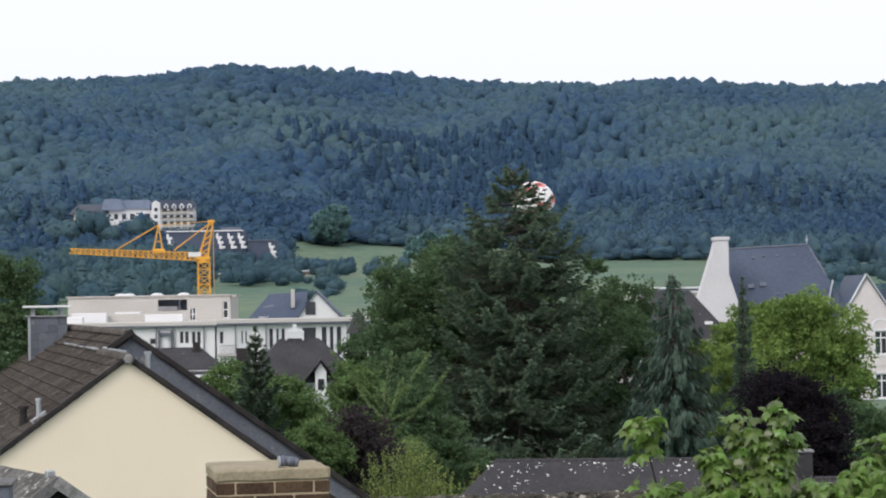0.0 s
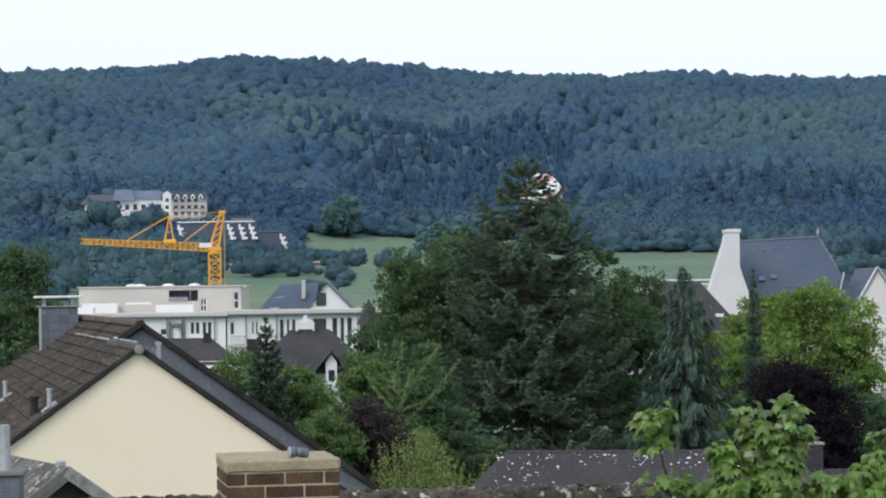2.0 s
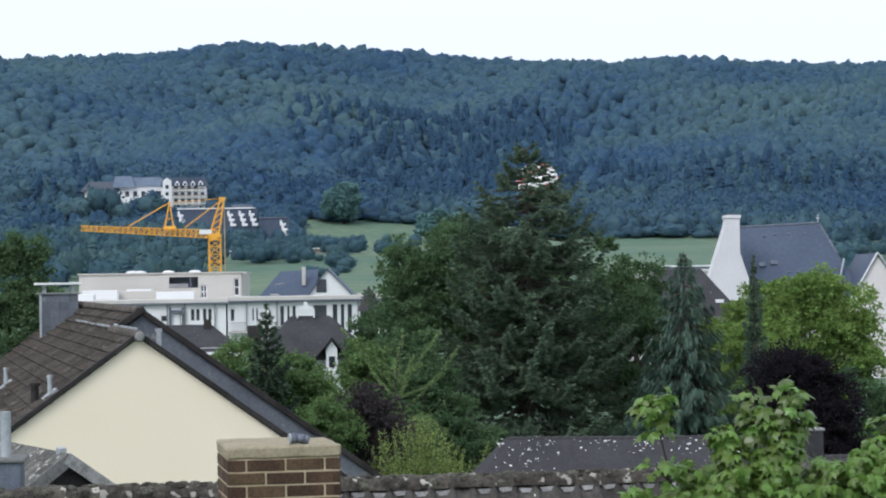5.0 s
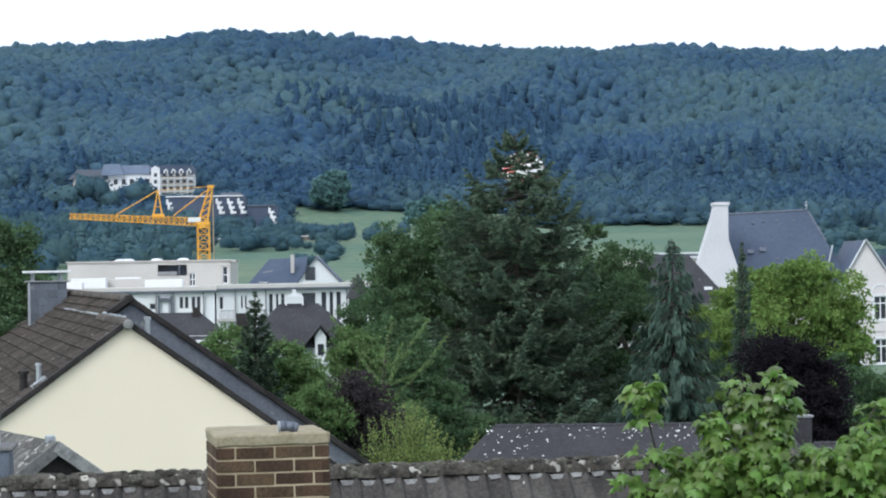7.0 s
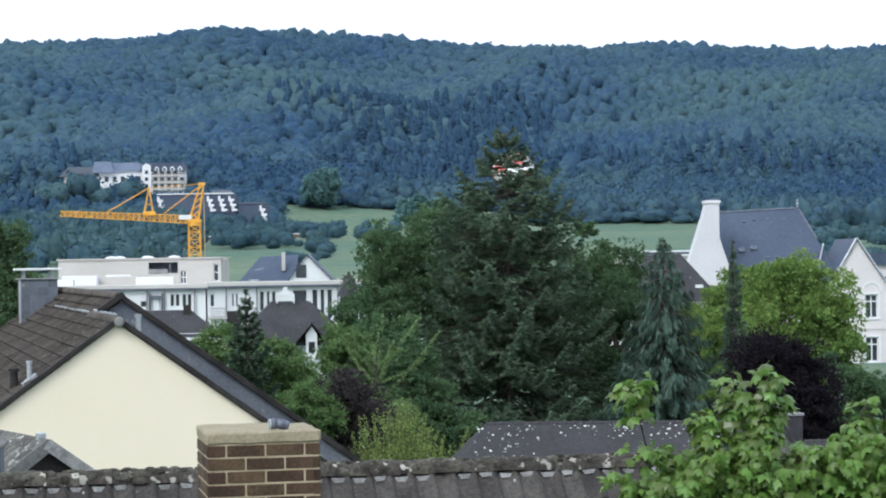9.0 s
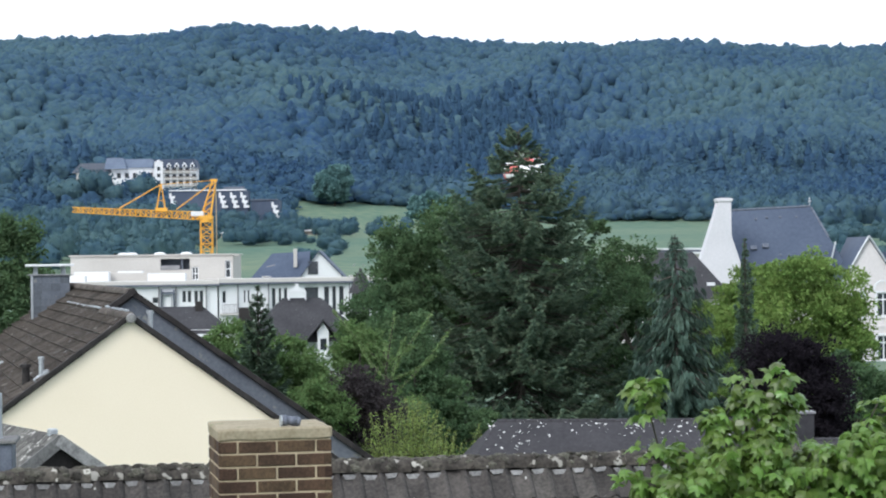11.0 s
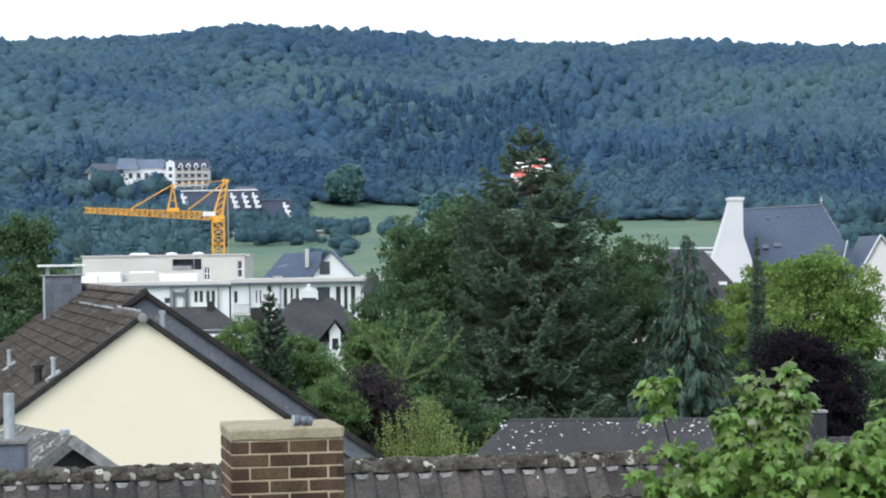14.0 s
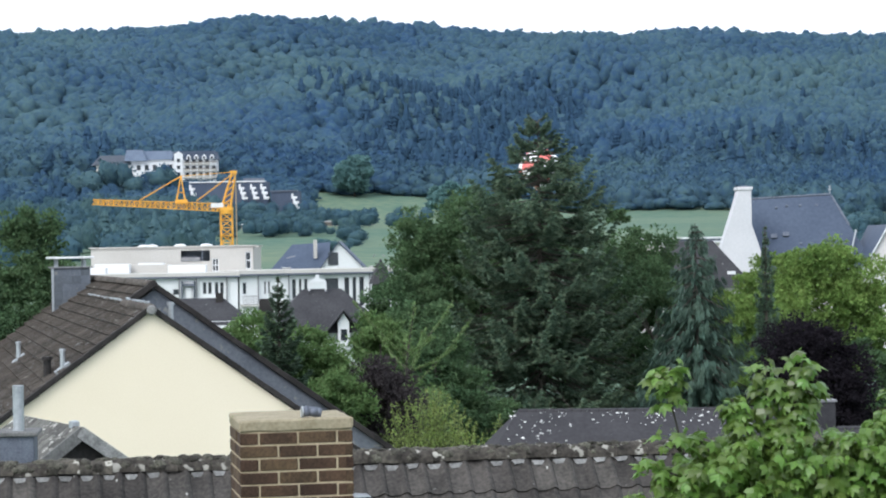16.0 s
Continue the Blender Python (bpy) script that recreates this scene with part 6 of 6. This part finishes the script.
conifer("young_spruce", "small dark green spruce among garden trees", (-6.75, 93, 0), 9.05, 2.1, M_NEEDLE, whorls=30, limbs=11, sprays=150, spray=0.3, seed=8, power=0.8, slim=0.35, droop=0.2)
broadleaf("garden_tree", "mid green leafy garden tree", (-6.1, 96, 0), 7.0, (1.7, 1.7, 3.0), M_LEAF_MID, 60, 532, 0.75, 0.158, seed=18)
broadleaf("garden_tree", "mid green leafy garden tree", (-8.9, 104, 0), 6.7, (1.6, 1.6, 2.8), M_LEAF_MID, 50, 532, 0.7, 0.158, seed=19)
broadleaf("garden_tree", "mid green leafy garden tree", (-4.0, 84, 0), 5.2, (1.7, 1.6, 2.4), M_LEAF_MID, 50, 532, 0.7, 0.143, seed=20)
broadleaf("garden_tree", "mid green leafy garden tree", (-4.6, 97, 0), 5.5, (1.5, 1.4, 2.5), M_LEAF_MID, 45, 400, 0.65, 0.16, seed=44)
broadleaf("broadleaf_tree", "dark green leafy tree behind the spruce", (6.3, 147, 0), 11.0, (4.2, 2.6, 5.4), M_LEAF, 80, 330, 1.2, 0.26, seed=45)
broadleaf("garden_tree", "dark green leafy tree behind the garden", (-0.3, 150, 0), 9.6, (3.4, 3.0, 4.8), M_LEAF, 60, 380, 1.0, 0.21, seed=62)
broadleaf("garden_tree", "dark green leafy tree beside the turret", (-2.1, 131, 0), 8.4, (2.6, 2.2, 4.1), M_LEAF, 60, 400, 0.9, 0.2, seed=61)
broadleaf("garden_tree", "mid green leafy garden tree", (-2.9, 101, 0), 7.0, (1.4, 1.4, 2.8), M_LEAF_MID, 50, 528, 0.65, 0.158, seed=43)
broadleaf("garden_tree", "dark green leafy garden tree", (-1.5, 118, 0), 7.0, (2.1, 2.0, 3.2), M_LEAF, 60, 420, 0.9, 0.2, seed=21)
broadleaf("garden_tree", "dark green leafy garden tree", (-0.6, 114, 0), 5.6, (2.0, 1.8, 2.8), M_LEAF, 50, 400, 0.8, 0.185, seed=22)
broadleaf("garden_tree", "dark green leafy garden tree", (12.5, 136, 0), 8.6, (2.6, 2.4, 4.0), M_LEAF, 50, 400, 0.9, 0.2, seed=24)
broadleaf("garden_tree", "tall dense dark green tree beside the house", (-14.0, 76, 0), 11.3, (1.9, 1.9, 5.4), M_LEAF, 100, 480, 0.68, 0.15, seed=9)
broadleaf("garden_tree", "dark green leafy tree beside the house", (-15.0, 82, 0), 10.2, (2.6, 2.4, 4.2), M_LEAF, 60, 420, 0.9, 0.185, seed=23)
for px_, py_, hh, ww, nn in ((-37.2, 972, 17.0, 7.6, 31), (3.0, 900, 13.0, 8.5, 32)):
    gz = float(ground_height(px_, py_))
    broadleaf("field_tree", "round dark tree at the foot of the hill, tinted blue for haze", (px_, py_, gz - 0.5), hh, (ww, ww, hh * 0.48), M_FIELD, 70, 260, 2.2, 1.5, seed=nn, low=-0.95)

broadleaf("garden_shrub", "mid green garden shrub before the school", (19.8, 97, 0), 5.0, (2.0, 1.8, 2.5), M_LEAF, 45, 480, 0.6, 0.15, seed=53)
broadleaf("garden_shrub", "dark green shrub beside the outbuilding", (1.2, 98, 0), 3.9, (1.9, 1.6, 1.9), M_LEAF, 45, 476, 0.6, 0.143, seed=41)

broadleaf("garden_tree", "light green leafy tree beside the school", (17.4, 128, 0), 6.6, (2.2, 2.0, 3.3), M_LEAF_LIGHT, 60, 500, 0.85, 0.19, seed=71)
hotel_trees = []
# farm sheds and track on the meadow
for fx, fy, fw, fd, fh in ((-38.5, 705, 7.5, 7, 1.7), (-30.0, 700, 5.0, 6, 2.2), (-60.0, 680, 4.0, 5, 1.6)):
    farm = thing("farm_shed", "low farm shed with a pale flat roof on the meadow", "shed", (fx, fy, float(ground_height(fx, fy)) - 0.6), 6, group="farm sheds")
    part("wall", Shape().box(0, fw, 0, fd, 0, fh), M_TERRACOTTA, farm)
    part("roof", Shape().box(-0.5, fw + 0.5, -0.6, fd + 0.5, fh, fh + 0.35, cut=0.05), M_PLASTER, farm, "pale flat roof")
s = Shape()
line = [(-66 + 46 * (k / 40), 640 + 70 * (k / 40) + 8 * math.sin(k * 0.25)) for k in range(41)]
for (xa, ya), (xb, yb) in zip(line, line[1:]):
    s.poly([(xa, ya - 1.6, float(ground_height(xa, ya - 1.6)) + 0.12), (xb, yb - 1.6, float(ground_height(xb, yb - 1.6)) + 0.12), (xb, yb + 1.6, float(ground_height(xb, yb + 1.6)) + 0.12), (xa, ya + 1.6, float(ground_height(xa, ya + 1.6)) + 0.12)])
single("track", s, M_ROAD, "pale gravel farm track across the meadow", "track", "structure")

# small trees about the hotel
for k in range(26):
    px_, py_ = -168 + k * 2.05 + random.uniform(-1.5, 1.5), random.uniform(972, 990)
    gz = float(ground_height(px_, py_))
    if random.random() < 0.75:
        hotel_trees.append((px_, py_, gz - 1.5))
p = np.array(hotel_trees)
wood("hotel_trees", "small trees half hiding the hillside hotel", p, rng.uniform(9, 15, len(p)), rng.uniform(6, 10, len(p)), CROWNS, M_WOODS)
p = np.array([(-139.0, 955), (-135.0, 958), (-118.5, 962), (-114.5, 963), (-128.0, 950), (-146.0, 950), (-152.0, 953)])
wood("hotel_front_trees", "rounded trees before the hillside hotel, tinted blue for haze", np.column_stack([p, ground_height(p[:, 0], p[:, 1]) - 1.0]), np.array([19.0, 17.5, 15.0, 14.0, 12.0, 15.0, 13.5]), np.array([14.0, 13.0, 12.5, 12.0, 11.0, 13.0, 12.0]), CROWNS, M_VALLEY)

# woods and hedges of the valley floor
spots = []
for k in range(2600):
    py = rng.uniform(420, 900)
    s_ = rng.uniform(-0.205, 0.215)
    px = s_ * py
    dens = 0.0
    if s_ < -0.10:
        dens = 0.9 if py > 560 else 0.7
    elif s_ < -0.055:
        dens = 0.55 if 800 < py < 880 else 0.12
    elif s_ < -0.03:
        dens = 0.22
    elif s_ > 0.155:
        dens = 0.7
    if s_ > -0.1 and noise.noise((px * 0.03, py * 0.012, 8.0)) < 0.08:
        dens *= 0.08
    elif s_ <= -0.1:
        dens *= 0.45
    if rng.random() < dens and not (-0.125 < s_ < -0.055 and py > 872):
        spots.append((px, py))
p = np.array(spots)
z = ground_height(p[:, 0], p[:, 1])
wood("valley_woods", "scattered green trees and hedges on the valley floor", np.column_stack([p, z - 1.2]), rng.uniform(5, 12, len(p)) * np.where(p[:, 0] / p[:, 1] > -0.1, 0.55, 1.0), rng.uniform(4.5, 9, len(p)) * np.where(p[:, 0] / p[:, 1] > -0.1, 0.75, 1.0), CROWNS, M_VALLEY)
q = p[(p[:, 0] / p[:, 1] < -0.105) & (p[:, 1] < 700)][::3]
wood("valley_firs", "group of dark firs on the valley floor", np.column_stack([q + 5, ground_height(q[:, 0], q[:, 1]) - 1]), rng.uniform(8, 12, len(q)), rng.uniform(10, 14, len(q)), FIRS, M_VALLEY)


# hedges and bushes on the meadow, and small trees below the flats
spots = []
for cx, cy, sx, sy, many in ((-47, 600, 5, 10, 16), (-36, 610, 6, 8, 14), (-27, 640, 5, 8, 10), (-54, 690, 7, 6, 16), (-40, 730, 9, 5, 16), (-24, 745, 7, 6, 12), (-20, 690, 5, 8, 8), (-58, 760, 6, 6, 14), (-33, 790, 8, 5, 12)):
    for k in range(int(many * 1.2)):
        spots.append((cx + rng.normal() * sx * 1.7, cy + rng.normal() * sy * 1.3))
p = np.array(spots)
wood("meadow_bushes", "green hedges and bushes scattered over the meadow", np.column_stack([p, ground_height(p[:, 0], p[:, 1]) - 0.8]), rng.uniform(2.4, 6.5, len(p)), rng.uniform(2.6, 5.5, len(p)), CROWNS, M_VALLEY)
p = np.column_stack([rng.uniform(-104, -48, 46), rng.uniform(868, 890, 46)])
wood("flats_trees", "small trees below the terraced flats, tinted blue for haze", np.column_stack([p, ground_height(p[:, 0], p[:, 1]) - 1.0]), rng.uniform(4.0, 8.5, len(p)), rng.uniform(4.0, 7.5, len(p)), CROWNS, M_WOODS)

# ---- maple before the window ----
def maple_leaf_shape(size):
    """A five-lobed leaf, folded a little along its midrib, with its stalk at the origin."""
    tips = [(-100, 0.45), (-78, 0.70), (-60, 0.58), (-42, 0.92), (-21, 0.66), (0, 1.05), (21, 0.66), (42, 0.92), (60, 0.58), (78, 0.70), (100, 0.45)]
    ring = [(0.10, -0.12)]
    for a, r in tips:
        t = radians(a)
        ring.append((math.sin(t) * r, math.cos(t) * r + 0.05))
    ring.append((-0.10, -0.12))
    ring = ring[1:-1]
    s = Shape()
    pts = [(x * size, y * size, -abs(x) * size * 0.42 - max(0, y - 0.3) ** 2 * size * 0.8) for x, y in ring]
    s.v = [(0, 0, 0), (0, 0.45 * size, 0.03 * size)] + pts
    n = len(pts)
    mid = n // 2
    for k in range(n - 1):
        s.f.append((1, 2 + k, 3 + k))
    s.f += [(0, 2, 1), (0, 1, 1 + n)]
    s.tube((0, 0, 0), (0, -0.5 * size, -0.1 * size), 0.012 * size + 0.0008, None, 3)
    return s


maple = thing("maple_tree", "young maple with bright green lobed leaves before the window", "tree", (1.75, 12.0, 0))
wood_shape = Shape().tube((0, 0.3, -0.1), (0.1, 0.2, 6.5), 0.10, 0.06, 10).tube((0.1, 0.2, 6.5), (0.0, 0.05, 8.5), 0.06, 0.03, 8)
leaf_kinds = [mesh_of("leaf", maple_leaf_shape(q), M_MAPLE) for q in (0.054, 0.064, 0.074, 0.06)]
mass = Shape()
shoots = []
r = random.Random(5)
# shoot: foot, tip (both from the tree's foot), leaf pairs
for foot, tip, pairs in (
    ((-0.05, 0.0, 8.55), (0.13, -0.05, 9.40), 26),
    ((-0.02, 0.05, 8.75), (-0.06, 0.0, 9.36), 18),
    ((-0.08, -0.05, 8.75), (-0.25, -0.05, 9.19), 14),
    ((0.02, -0.05, 8.8), (0.17, 0.05, 9.22), 14),
    ((-0.5, 0.0, 8.9), (-0.57, -0.1, 9.00), 3),
    ((-0.565, -0.05, 9.15), (-0.57, -0.1, 9.36), 8),
    ((-0.2, 0.0, 8.6), (-0.70, 0.0, 8.84), 14),
    ((-0.2, 0.1, 8.6), (-0.42, 0.1, 8.98), 14),
    ((0.3, 0.0, 8.6), (0.64, 0.0, 9.21), 16),
    ((0.2, 0.1, 8.6), (0.30, 0.05, 8.96), 14),
    ((0.5, 0.1, 8.6), (0.82, 0.1, 9.12), 18),
    ((0.4, -0.1, 8.5), (0.48, -0.1, 9.02), 16),
    ((0.0, -0.1, 8.5), (0.02, -0.15, 9.08), 18),
):
    foot, tip = Vector(foot), Vector(tip)
    bend = foot.lerp(tip, 0.5) + Vector((r.uniform(-0.05, 0.05), 0, 0.03))
    wood_shape.tube(foot, bend, 0.013, 0.009, 6).tube(bend, tip, 0.009, 0.004, 6)
    for k in range(pairs):
        u = 0.12 + 0.88 * k / (pairs - 1)
        c = foot.lerp(bend, u * 2) if u < 0.5 else bend.lerp(tip, u * 2 - 1)
        turn = k * 1.57 + r.uniform(-0.4, 0.4)
        for side in (0, math.pi):
            a = turn + side
            for extra in range(2):
                e = a + r.uniform(-1.2, 1.2)
                q = r.uniform(0.03, 0.11) * (1.2 - 0.5 * u)
                shoots.append((c + Vector((math.cos(e) * q, math.sin(e) * q, r.uniform(-0.05, 0.05))), e, r.uniform(-70, 0)))
            reach = r.uniform(0.04, 0.09) * (1.15 - 0.4 * u)
            pos = c + Vector((math.cos(a) * reach, math.sin(a) * reach, r.uniform(-0.02, 0.03)))
            shoots.append((pos, a, r.uniform(-55, 0) if u < 0.93 else r.uniform(-20, 40)))
wood_shape.tube((-0.5, 0, 8.9), (-0.565, -0.05, 9.16), 0.007, 0.005, 6)
for k in range(3600):
    x = r.uniform(-0.78, 1.1)
    top_ = float(np.interp(x, [-0.78, -0.6, -0.31, 0.0, 0.29, 0.47, 0.67, 1.1], [8.60, 8.72, 8.93, 9.0, 8.94, 9.01, 9.06, 9.12])) + 0.05 * math.sin(x * 23)
    shoots.append((Vector((x, r.uniform(-0.35, 0.4), top_ - 0.75 * r.random() ** 1.3)), r.gauss(-1.57, 1.2), r.uniform(-75, 5)))
part("branch_wood", wood_shape, M_BARK, maple, kind="stuff")
for k, (pos, a, dip) in enumerate(shoots):
    m = Matrix.Translation(pos) @ Matrix.Rotation(a - math.pi / 2, 4, "Z") @ Matrix.Rotation(radians(dip), 4, "X") @ Matrix.Rotation(r.uniform(-0.5, 0.5), 4, "Y") @ Matrix.Scale(r.uniform(0.75, 1.2), 4)
    me = leaf_kinds[k % 4]
    if k < 300:
        ob = new("leaf", me)
        ob.parent = maple
        ob.matrix_basis = m
    else:
        b = len(mass.v)
        mass.v += [tuple(m @ v.co) for v in me.vertices]
        mass.f += [tuple(b + i for i in q_.vertices) for q_ in me.polygons]
part("lower_leaves", mass, M_MAPLE_MESH, maple, kind="stuff")
motions()
